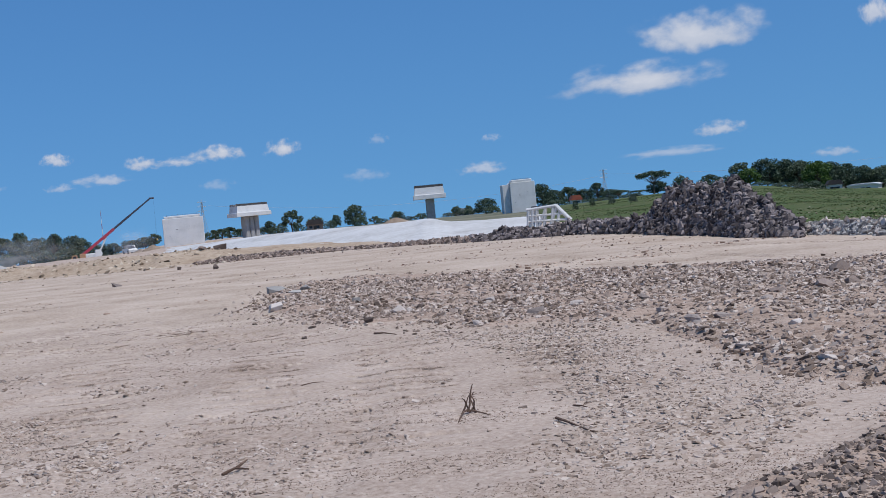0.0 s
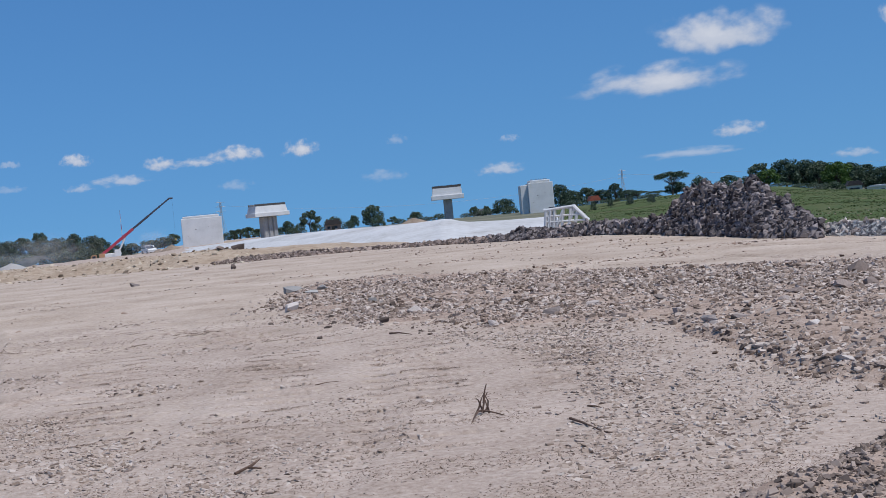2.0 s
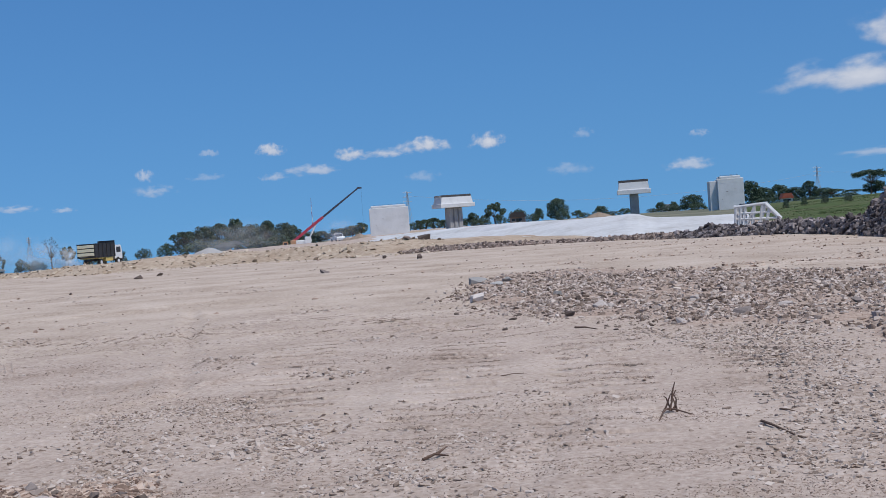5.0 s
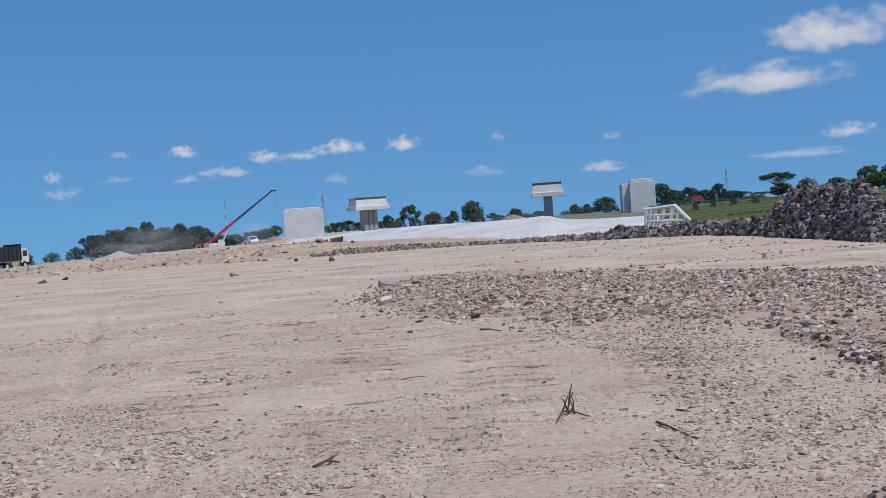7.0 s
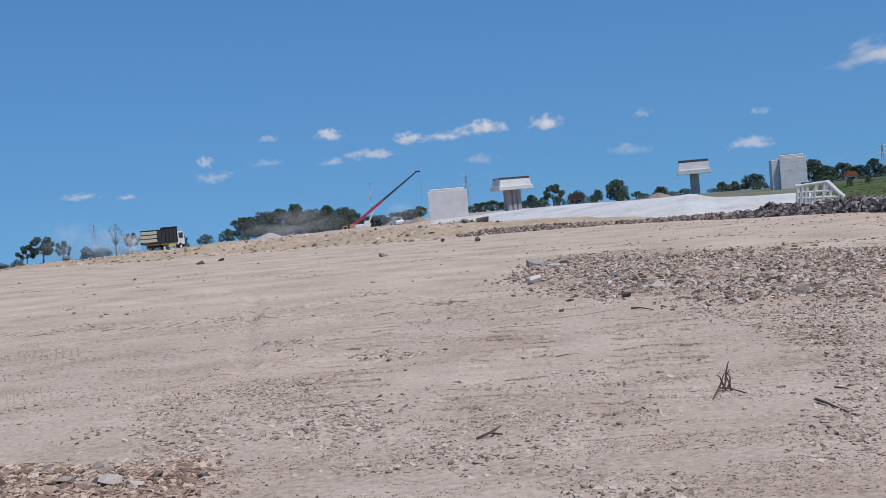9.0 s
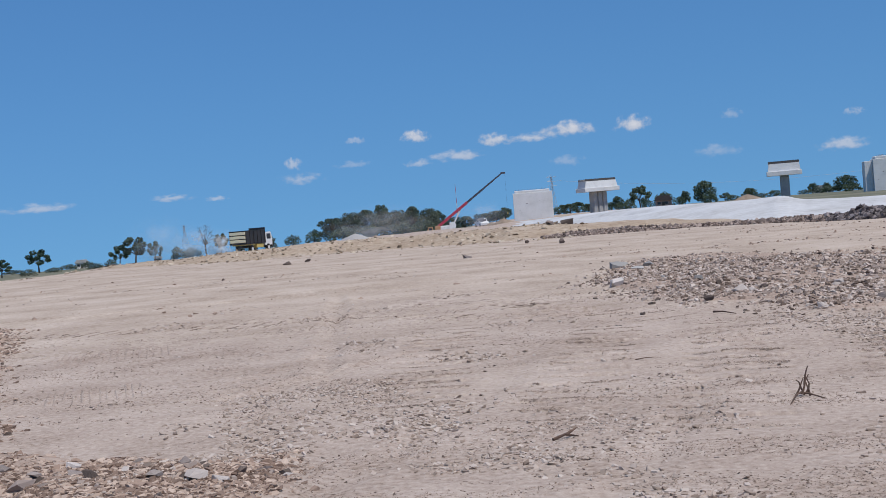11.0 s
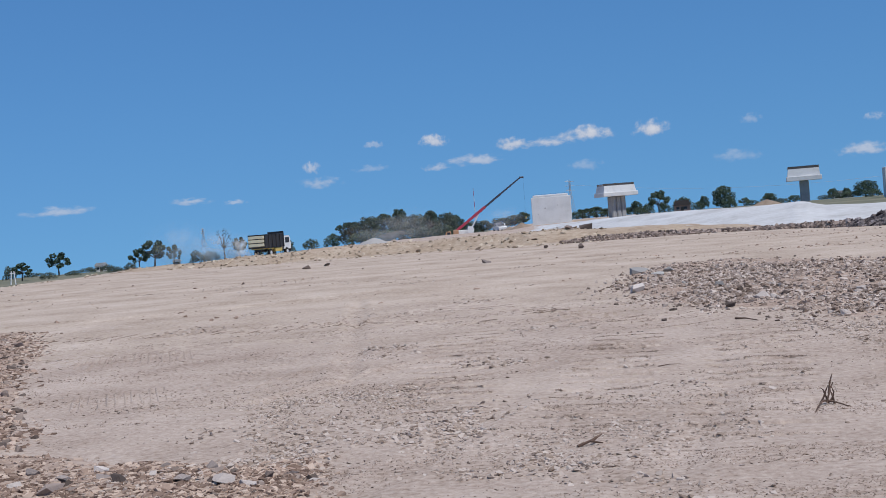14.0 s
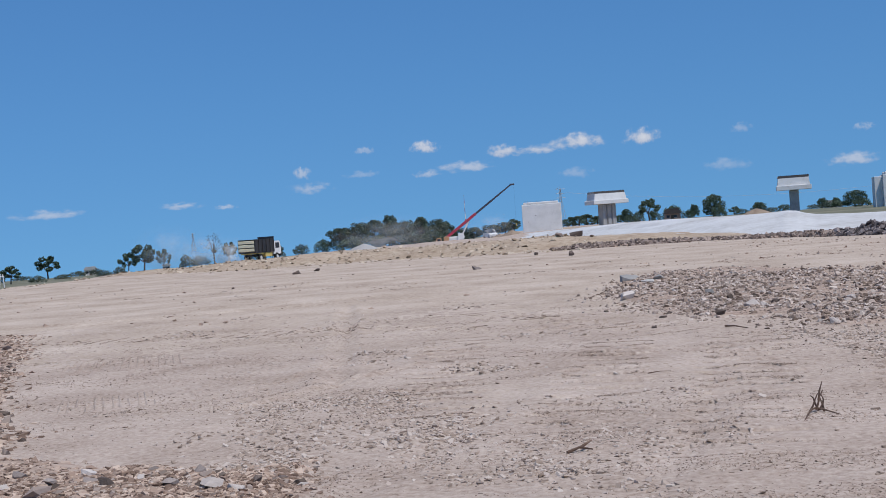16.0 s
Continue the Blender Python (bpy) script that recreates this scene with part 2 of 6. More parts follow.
RED = paint("red_paint", (0.42, 0.035, 0.07), dirt=0.2)
DARK_STEEL = paint("dark_blue_steel", (0.045, 0.05, 0.075), dirt=0.12)
ORANGE = paint("orange_paint", (0.50, 0.27, 0.13))
WHITE_PAINT = paint("white_paint", (0.78, 0.78, 0.76), dirt=0.2)
GALV = surface("white_steel_tube", [(0.3, (0.50, 0.50, 0.49)), (0.7, (0.74, 0.74, 0.73))], scale=1, fine=12, rough=0.5, bump=0.05)
YELLOW = paint("yellow_paint", (0.62, 0.47, 0.14), dirt=0.3)
CREAM = paint("cream_paint", (0.82, 0.75, 0.53), dirt=0.08)
BLACK = paint("black_paint", (0.02, 0.02, 0.022), dirt=0.08)
RUBBER = surface("rubber", [(0.3, (0.012, 0.012, 0.012)), (0.7, (0.03, 0.028, 0.026))], scale=4, fine=30, rough=0.9, bump=0.2)
TILE_RED = surface("red_roof_tile", [(0.3, (0.25, 0.065, 0.04)), (0.7, (0.42, 0.13, 0.08))], scale=1.2, fine=9, rough=0.85, bump=0.5, depth=0.05)
BRICK_RED = surface("brick_wall", [(0.3, (0.36, 0.23, 0.185)), (0.7, (0.50, 0.35, 0.285))], scale=1.2, fine=9, rough=0.9, bump=0.4, depth=0.03)
STEEL = surface("pylon_steel", [(0.3, (0.34, 0.35, 0.37)), (0.7, (0.46, 0.47, 0.49))], scale=1, fine=12, rough=0.6, bump=0.0, metallic=0.3)
GLASS = paint("dark_window_glass", (0.03, 0.035, 0.045), rough=0.12, dirt=0.1)

# ---------------------------------------------------------------- the lie of the land
PATCH_A = [(-0.2, 26.5), (-0.3, 20.5), (0.14, 18.3), (1.04, 15.7), (1.7, 15.6), (2.14, 13.5), (2.9, 13.5), (3.23, 12.5), (3.9, 12.9), (4.3, 12.0), (4.1, 9.8), (4.2, 8.4),
           (4.8, 7.4), (6.8, 10.6), (10.4, 17.6), (7.2, 20.0), (5.3, 23.4), (3.6, 26.5), (2.0, 29.0), (0.3, 28.5)]
PATCH_B = [(1.7, 5.0), (2.09, 5.21), (2.33, 5.44), (2.57, 5.62), (2.98, 6.04), (3.6, 6.5), (4.4, 6.6), (4.4, 4.4), (1.8, 4.2)]
PATCH_C = [(-11.8, 20.3), (-10.8, 20.4), (-9.7, 18.1), (-6.65, 11.9), (-5.2, 9.1), (-4.5, 7.8), (-4.9, 7.4), (-6.4, 8.4), (-8.9, 12.0), (-11.5, 16.4), (-14.0, 20.2)]
PATCH_D = [(-4.9, 7.6), (-4.2, 7.75), (-3.7, 7.4), (-3.3, 7.2), (-2.95, 7.05), (-2.6, 6.85), (-2.3, 7.0), (-2.08, 7.15), (-1.93, 6.5), (-1.85, 5.9), (-2.2, 4.8), (-5, 4.8), (-6.4, 7)]

RAISED = [(4.5, 13.2), (3.94, 12.7), (3.66, 11.26), (3.70, 10.6), (3.57, 9.72), (3.48, 9.03), (3.51, 8.53), (3.52, 8.04), (3.61, 7.7), (3.75, 7.3), (5.2, 7.0), (9.5, 14.5), (8.5, 16.0), (6, 15)]


def land(x, y):
    """Height of the ground, without the finest relief."""
    r, az = np.hypot(x, y), np.degrees(np.arctan2(-x, y))
    z = np.zeros_like(r)
    # sandy berm along the far side of the platform, and the fill behind it
    rb = np.interp(az, [-8, -3.2, 0.8, 5, 9, 13, 18, 22, 30], [58, 60, 60, 60, 64, 66, 68, 74, 85])
    hb = np.interp(az, [-7, -4, 0, 3, 9, 13, 18, 22, 26], [0.0, 0.25, 0.42, 0.42, 0.42, 0.38, 0.30, 0.16, 0.0])
    lump = 1.05 + 0.9 * fbm(x * 0.3, y * 0.3, 4)
    z += hb * lump * smooth(-2.0, 1.5, r - rb) * (1 - smooth(3, 15, r - rb))
    # platform edge on the far left, then lower land that falls away gently
    edge = np.interp(az, [2, 6, 9, 11, 14, 18, 22, 26, 29, 40, 60], [150, 150, 148, 138, 120, 97, 84, 70, 64, 58, 54])
    z -= smooth(0, 30, r - edge) * np.interp(az, [2, 5, 6.6, 7.4, 8.2, 10, 12, 15, 18, 30], [0.0, 0.3, 0.9, 1.6, 2.3, 2.0, 0.9, 0.35, 0.3, 0.4]) * smooth(1, 4, az)
    z -= np.maximum(0, r - edge) * np.interp(az, [8, 12, 16, 20, 22, 24, 26, 28], [0.002, 0.006, 0.0105, 0.0135, 0.0145, 0.0137, 0.0131, 0.0125]) * smooth(4, 9, az)
    # grass slope on the right
    foot = np.interp(az, [-60, -40, -28, -24, -14, -12], [24, 27, 31, 41, 78, 88])
    top = np.interp(az, [-60, -40, -28.3, -26, -22, -18, -14, -12.5], [-0.5, -0.5, -0.48, -0.08, 0.80, 0.95, 0.42, 0.0])
    z += top * smooth(0, 68, r - foot) * (1 + 0.10 * fbm(x * 0.08, y * 0.08, 3)) * smooth(420, 230, r)
    z -= 2.7 * smooth(125, 200, r) * smooth(-22.5, -26.5, az)
    # the country beyond
    z -= 2.2 * smooth(300, 620, r) + 0.006 * np.maximum(0, r - 400)
    z += 0.05 * fbm(x * 0.09, y * 0.09, 3) * smooth(5, 30, r)
    return z


def rubble(x, y):
    """How much of the ground is broken stone, 0 to 1."""
    w = 0.55 * fbm(x * 0.8, y * 0.8, 3)
    best = np.zeros_like(x)
    for corners in (PATCH_A, PATCH_B, PATCH_C, PATCH_D):
        best = np.maximum(best, smooth(-0.15, 0.35, inside(x, y, corners) + 0.6 * w))
    return best


# crawler and tyre tracks: middle, turn, width, half length, pitch of the ribs
TREADS = ((0.85, 10.0, -6, 0.85, 3.3, 0.40), (-0.35, 10.6, -3, 0.75, 3.0, 0.40), (-1.9, 11.6, 6, 0.8, 3.4, 0.42), (2.3, 10.6, -10, 0.7, 2.0, 0.40),
          (-3.3, 17.0, 60, 0.8, 3.5, 0.4),
          (-1.0, 16.8, 30, 0.8, 3.0, 0.42), (-7.6, 18.0, 80, 0.8, 2.5, 0.3))


def relief(x, y):
    """Ruts, grouser marks and the roughness of trodden ground."""
    z = 0.022 * fbm(x * 0.55, y * 0.55, 3) + 0.012 * fbm(x * 2.6, y * 2.6, 4)
    crumb = np.clip(0.5 + 1.2 * fbm(x * 0.45 + 70, y * 0.45, 3), 0.1, 1)
    z += crumb * (0.007 * fbm(x * 7, y * 9, 3) + 0.010 * np.clip(fbm(x * 11 + 5, y * 13, 2) - 0.15, 0, 1))
    # crawler tracks: bands of cross ribs
    for cx, cy, turn, wide, far, pitch in TREADS:
        c, s = math.cos(radians(turn)), math.sin(radians(turn))
        u, v = (x - cx) * c + (y - cy) * s, -(x - cx) * s + (y - cy) * c
        w = smooth(wide / 2 + 0.12, wide / 2 - 0.1, np.abs(u)) * smooth(far, far - 1.0, np.abs(v)) * np.clip(0.75 + 0.6 * fbm(x * 1.1, y * 1.1, 2), 0, 1)
        lane = v / pitch + 0.10 * fbm(x * 2.1, y * 2.1, 2) + 0.12 * fbm(x * 0.5, y * 0.5, 2)
        k = np.floor(lane)
        edge = lane - k
        worn = np.clip(0.8 + 1.0 * fbm(u * 1.7 + 31 * k, k * 7.7 + 0 * u, 3), 0, 1)
        groove = np.exp(-(np.minimum(edge, 1 - edge) * pitch / 0.028) ** 2)
        z -= w * worn * (0.034 * groove + 0.040 * edge - 0.018)
    # wheel ruts that sweep across
    for cx, cy, rad, wide, deep in ((-34, 12, 33.0, 0.22, 0.012), (-34, 12, 34.6, 0.22, 0.012), (4, -22, 47.5, 0.35, 0.04), (4, -22, 49.6, 0.3, 0.035),
                                    (10, -60, 98, 0.5, 0.05), (10, -60, 101, 0.5, 0.05)):
        d = np.abs(np.hypot(x - cx, y - cy) - rad + 0.25 * fbm(x * 0.2, y * 0.2, 2))
        z += deep * (0.5 * np.exp(-((d - wide) / (wide * 0.5)) ** 2) - np.exp(-(d / (wide * 0.6)) ** 2)) * np.clip(0.6 + fbm(x * 0.15, y * 0.15, 2), 0, 1)
    # straight wheel marks
    for x0, y0, x1, y1, wide, deep in ((-5.75, 24.0, -2.7, 10.3, 0.16, 0.045), (-12.0, 21.2, -4.7, 26.5, 0.16, 0.06), (-13, 33, 1, 36, 0.3, 0.06), (8.3, 23.8, 9.9, 18.2, 0.25, 0.06),
                                       (5.9, 20.6, 7.6, 17.9, 0.2, 0.05), (2.0, 38, 6.5, 33, 0.3, 0.05), (-3.4, 9.6, -2.2, 12.5, 0.1, 0.03), (-9, 12, -4.5, 9.8, 0.12, 0.03)):
        dx, dy = x1 - x0, y1 - y0
        s = ((x - x0) * dx + (y - y0) * dy) / (dx * dx + dy * dy)
        d = np.abs((x - x0) * dy - (y - y0) * dx) / math.hypot(dx, dy) + 0.1 * fbm(x * 0.6, y * 0.6, 2)
        z += deep * (0.5 * np.exp(-((d - wide * 1.4) / (wide * 0.5)) ** 2) - np.exp(-(d / (wide * 0.7)) ** 2)) * smooth(-0.02, 0.08, s) * smooth(1.02, 0.92, s) * np.clip(0.7 + fbm(x * 0.8, y * 0.8, 2), 0, 1)
    z += 0.075 * smooth(-0.10, 0.18, inside(x, y, RAISED) + 0.16 * fbm(x * 1.8, y * 1.8, 4)) + 0.07 * smooth(-0.06, 0.14, inside(x, y, PATCH_B) + 0.10 * fbm(x * 2.2, y * 2.2, 4))
    m = rubble(x, y)
    z += m * (0.05 + 0.05 * fbm(x * 1.9, y * 1.9, 4))
    return z


def height(x, y):
    x, y = np.asarray(x, float), np.asarray(y, float)
    r = np.hypot(x, y)
    return land(x, y) + relief(x, y) * smooth(70, 45, r) + smooth(50, 75, r) * 0.08 * fbm(x * 0.4, y * 0.4, 4) * smooth(260, 140, r)


def build_ground():
    azs = np.r_[np.arange(-180, -36, 6), np.arange(-36, 36, 0.2), np.arange(36, 180, 6)]
    rs = np.r_[np.linspace(0.6, 4.2, 6), 4.4 * 1.0021 ** np.arange(615), 16.1 * 1.0055 ** np.arange(271), 71.5 * 1.0125 ** np.arange(120), np.geomspace(322, 4600, 30)]
    a, r = np.meshgrid(np.radians(azs), rs)
    x, y = -np.sin(a) * r, np.cos(a) * r
    z = height(x, y)
    n, k = a.shape[1], a.shape[0]
    verts = np.stack([x, y, z], -1).reshape(-1, 3)
    verts = np.vstack([verts, [[0, 0, float(height(0.0, 0.0))]]])
    i = np.arange(k - 1)[:, None] * n + np.arange(n)[None]
    j = np.arange(k - 1)[:, None] * n + (np.arange(n)[None] + 1) % n
    faces = np.stack([i, i + n, j + n, j], -1).reshape(-1, 4).tolist()
    faces += [[len(verts) - 1, q, (q + 1) % n] for q in range(n)]
    me = bpy.data.meshes.new("ground")
    me.from_pydata(verts.tolist(), [], faces)
    for m in (DIRT, RUBBLE_DIRT, SAND, GRASS, FIELD, FAR_DIRT, WHITE):
        me.materials.append(m)
    fx, fy = x[:-1].ravel(), y[:-1].ravel()
    fr, fa = np.hypot(fx, fy), np.degrees(np.arctan2(-fx, fy))
    jit = fbm(fx * 0.3, fy * 0.3, 3)
    slot = np.zeros(len(fx), int)
    speck = np.random.RandomState(7).rand(len(fx))
    # the paler dirt takes over with distance, in place of grazing backscatter
    slot[(smooth(10, 26, fr + 7 * jit + 5 * fbm(fx * 0.12, fy * 0.12, 3)) > speck) & (fr < 75)] = 5
    slot[((rubble(fx, fy) > 0.45) | (inside(fx, fy, RAISED) + 0.16 * fbm(fx * 1.8, fy * 1.8, 4) > -0.08) | (inside(fx, fy, PATCH_B) > -0.06)) & (fr < 60)] = 1
    rb = np.interp(fa, [-8, -3.2, 0.8, 5, 9, 13, 18, 22, 30], [58, 60, 60, 60, 64, 66, 68, 74, 85])
    slot[(fr > rb - 2 + 1.2 * jit) & (fr < rb + 13 + 5 * jit + 200 * (fa < 3) + 200 * (fa > 15)) & (fa > -7) & (fa < 24)] = 2
    slot[(fr > rb + 5 + 2.5 * jit) & (fr < 215) & (fa > -7) & (fa < 4.6 + 0.6 * jit)] = 6
    foot = np.interp(fa, [-60, -40, -28, -24, -14, -12], [24, 27, 31, 41, 78, 88])
    slot[(fr > foot + 3 * jit - 3) & (fa < -12)] = 3
    edge = np.interp(fa, [6, 9, 11, 14, 18, 22, 26, 29, 40, 60], [330, 300, 260, 190, 150, 126, 106, 96, 80, 70])
    slot[(fr > edge + 8 * jit) & (fa > 6)] = 4
    slot[(fr > 88 + 6 * jit) & (fa > -12.5) & (fa < -1)] = 4
    slot[(fr > 420) | ((np.abs(fa) > 60) & (fr > 90))] = 4
    slot = np.r_[slot, np.zeros(n, int)]
    me.polygons.foreach_set("material_index", slot.astype(np.int32))
    me.shade_smooth()
    return tagged(new("ground", me), "dry pale compacted dirt platform with ruts, rubble and grassy slopes", "ground", kind="structure")


ground = build_ground()


def on_ground(x, y):
    return float(height(np.array([x]), np.array([y]))[0])


# ---------------------------------------------------------------- white limestone bank
def build_bank():
    azs = np.arange(-12.6, 6.01, 0.08)
    ss = np.linspace(0, 1, 26)
    a, s = np.meshgrid(azs, ss)
    r0 = np.interp(azs, [-12.6, -11.7, -9.8, -7, -4.5, -2, 0, 3, 6], [60, 59, 58, 57, 60, 66, 72, 84, 110])
    r1 = r0 + np.interp(azs, [-12.6, -8, -4, 0, 6], [14, 16, 20, 26, 30])
    top = np.interp(azs, [-12.6, -11.8, -10, -8.4, -8.0, -7.6, -7.2, -6.7, -6.0, -4.6, -2, 0, 2, 4.5, 6], [-0.62, -0.60, -0.58, -0.50, -0.42, -0.29, -0.25, -0.29, -0.31, -0.32, -0.27, -0.29, -0.35, -0.57, -0.72])
    zt = 1.40 + np.tan(np.radians(top)) * r1
    r = r0 + (r1 - r0) * s
    x, y = -np.sin(np.radians(a)) * r, np.cos(np.radians(a)) * r
    rise = 1 - np.clip(1 - s / 0.85, 0, 1) ** 1.5
    z = -0.15 + (zt + 0.15) * rise + 0.05 * fbm(x * 0.25, y * 0.25, 4) * np.minimum(1, s * 3) * smooth(1.0, 0.8, s)
    # a terrace line along the thin end
    z -= 0.16 * np.exp(-((s - 0.55) / 0.05) ** 2) * smooth(-2.2, -0.8, a)
    # shallow gullies and slumps in the face
    mid = np.sin(np.pi * np.clip(s, 0, 1))
    z -= 0.20 * np.clip(fbm(x * 0.35 + 40, y * 0.12, 4) - 0.2, 0, 1) * mid
    z += 0.05 * fbm(x * 1.1, y * 0.6, 4) * mid
    n, k = len(azs), len(ss)
    verts = np.stack([x, y, z], -1).reshape(-1, 3)
    low = verts[-n:].copy()
    low += np.stack([-np.sin(np.radians(azs)), np.cos(np.radians(azs)), 0 * azs], -1) * 6
    low[:, 2] = -0.3
    verts = np.vstack([verts, low])
    faces = [(i * n + j, i * n + j + 1, (i + 1) * n + j + 1, (i + 1) * n + j) for i in range(k) for j in range(n - 1)]
    ob = solid("white_bank", verts.tolist(), [f[::-1] for f in faces], WHITE, smooth=True)
    return tagged(ob, "long smooth white limestone embankment behind the rubble", "embankment", kind="structure")


build_bank()


# ---------------------------------------------------------------- rocks
def rock_mesh(name, seed, points, flat=0.7, long=1.3):
    """A broken stone with flat faces and sharp edges: the hull of a few points on a lump."""
    rnd = random.Random(seed)
    bm = bmesh.new()
    for i in range(points):
        d = Vector((rnd.gauss(0, 1), rnd.gauss(0, 1), rnd.gauss(0, 1))).normalized() * rnd.uniform(0.62, 1.25)
        bm.verts.new((d.x * long, d.y, max(-0.8, min(0.9, d.z)) * flat))
    hull = bmesh.ops.convex_hull(bm, input=bm.verts)
    loose = [v for v in bm.verts if not v.link_faces]
    bmesh.ops.delete(bm, geom=loose, context="VERTS")
    bmesh.ops.triangulate(bm, faces=bm.faces)
    bmesh.ops.recalc_face_normals(bm, faces=bm.faces)
    me = bpy.data.meshes.new(name)
    bm.to_mesh(me)
    bm.free()
    return me


ROCKS = [rock_mesh("rock", 100 + i, 12 + i % 4, flat=0.62 + 0.1 * (i % 4), long=1.1 + 0.15 * (i % 4)) for i in range(16)]
def shard_mesh(name, seed, flat, long, jitter=0.34):
    """An angular plate: a block with its corners knocked about."""
    rnd = random.Random(seed)
    bm = bmesh.new()
    for sx in (-1, 1):
        for sy in (-1, 1):
            for sz in (-1, 1):
                bm.verts.new((sx * long * (0.78 + rnd.uniform(-jitter, jitter)), sy * (0.75 + rnd.uniform(-jitter, jitter)), sz * flat * (0.9 + rnd.uniform(-jitter, jitter))))
    bmesh.ops.convex_hull(bm, input=bm.verts)
    bmesh.ops.delete(bm, geom=[v for v in bm.verts if not v.link_faces], context="VERTS")
    bmesh.ops.triangulate(bm, faces=bm.faces)
    bmesh.ops.recalc_face_normals(bm, faces=bm.faces)
    me = bpy.data.meshes.new(name)
    bm.to_mesh(me)
    bm.free()
    return me


FLAKES = [shard_mesh("flake", 620 + i, 0.17 + 0.07 * (i % 5), 0.95 + 0.16 * (i % 5)) for i in range(20)]
GRAINS = [rock_mesh("grain", 700 + i, 5, flat=0.45, long=1.7) for i in range(14)]
SLABS = [rock_mesh("stone", 300 + i, 13 + i % 4, flat=0.62 + 0.08 * (i % 4), long=1.05 + 0.12 * (i % 3)) for i in range(10)]
BLOCKS = [shard_mesh("rock", 660 + i, 0.45 + 0.12 * (i % 4), 0.95 + 0.15 * (i % 4), 0.42) for i in range(16)]
CHIPS = [rock_mesh("chip", 520 + i, 9, flat=0.32 + 0.10 * (i % 5), long=1.0 + 0.2 * (i % 4)) for i in range(16)]


def arrays(me):
    v = np.zeros(len(me.vertices) * 3, np.float32)
    me.vertices.foreach_get("co", v)
    f = np.zeros(len(me.polygons) * 3, np.int32)
    me.polygons.foreach_get("vertices", f)
    return v.reshape(-1, 3), f.reshape(-1, 3)


def scatter(name, shapes, places, sizes, material, seed, sink=0.25, tilt=0.35):
    """Many stones joined in one mesh."""
    rs = np.random.RandomState(seed)
    sets = [arrays(m) for m in shapes]
    vs, fs, at = [], [], 0
    for p, s in zip(places, sizes):
        v, f = sets[rs.randint(len(sets))]
        m = np.array(Euler((rs.normal(0, tilt), rs.normal(0, tilt), rs.uniform(0, 6.28))).to_matrix(), dtype=np.float32)
        w = (v * s) @ m.T
        w = w + np.array([p[0], p[1], p[2] - sink * s + 0.3 * s], np.float32)
        vs.append(w)
        fs.append(f + at)
        at += len(v)
    v, f = np.vstack(vs), np.vstack(fs)
    me = bpy.data.meshes.new(name)
    me.vertices.add(len(v))
    me.vertices.foreach_set("co", v.ravel())
    me.loops.add(f.size)
    me.loops.foreach_set("vertex_index", f.ravel().astype(np.int32))
    me.polygons.add(len(f))
    me.polygons.foreach_set("loop_start", np.arange(0, f.size, 3, dtype=np.int32))
    me.polygons.foreach_set("loop_total", np.full(len(f), 3, np.int32))
    me.update()
    me.shade_flat()
    me.materials.append(material)
    return new(name, me)


LUMPS = ROCKS + BLOCKS


def ridge(az):
    """Base radius, depth and crest height of the heaped rock along the platform's far right side."""
    r = np.interp(az, [-30, -28, -26.4, -24, -21.5, -17.7, -13.8, -11.2, -9.8, -6, -3], [26, 27.3, 28.6, 30.8, 33.2, 40, 47.5, 49, 50, 54.5, 58])
    h = np.interp(az, [-30, -28.5, -27, -25.3, -24.3, -24.0, -23.4, -22.8, -22.1, -21.95, -21.45, -21.1, -20.0, -19.4, -18.6, -18.0, -17.5, -16.5, -15, -13.9, -12.4, -11.3, -10.9, -10.2, -9.5, -7.5, -5, -3, 0, 2.4, 3.6],
                  [0.26, 0.28, 0.31, 0.30, 0.27, 0.36, 0.58, 0.84, 1.00, 1.36, 1.46, 1.36, 1.38, 1.54, 1.34, 0.98, 0.54, 0.48, 0.48, 0.48, 0.36, 0.44, 0.50, 0.28, 0.26, 0.16, 0.12, 0.12, 0.18, 0.14, 0.03])
    return r, h

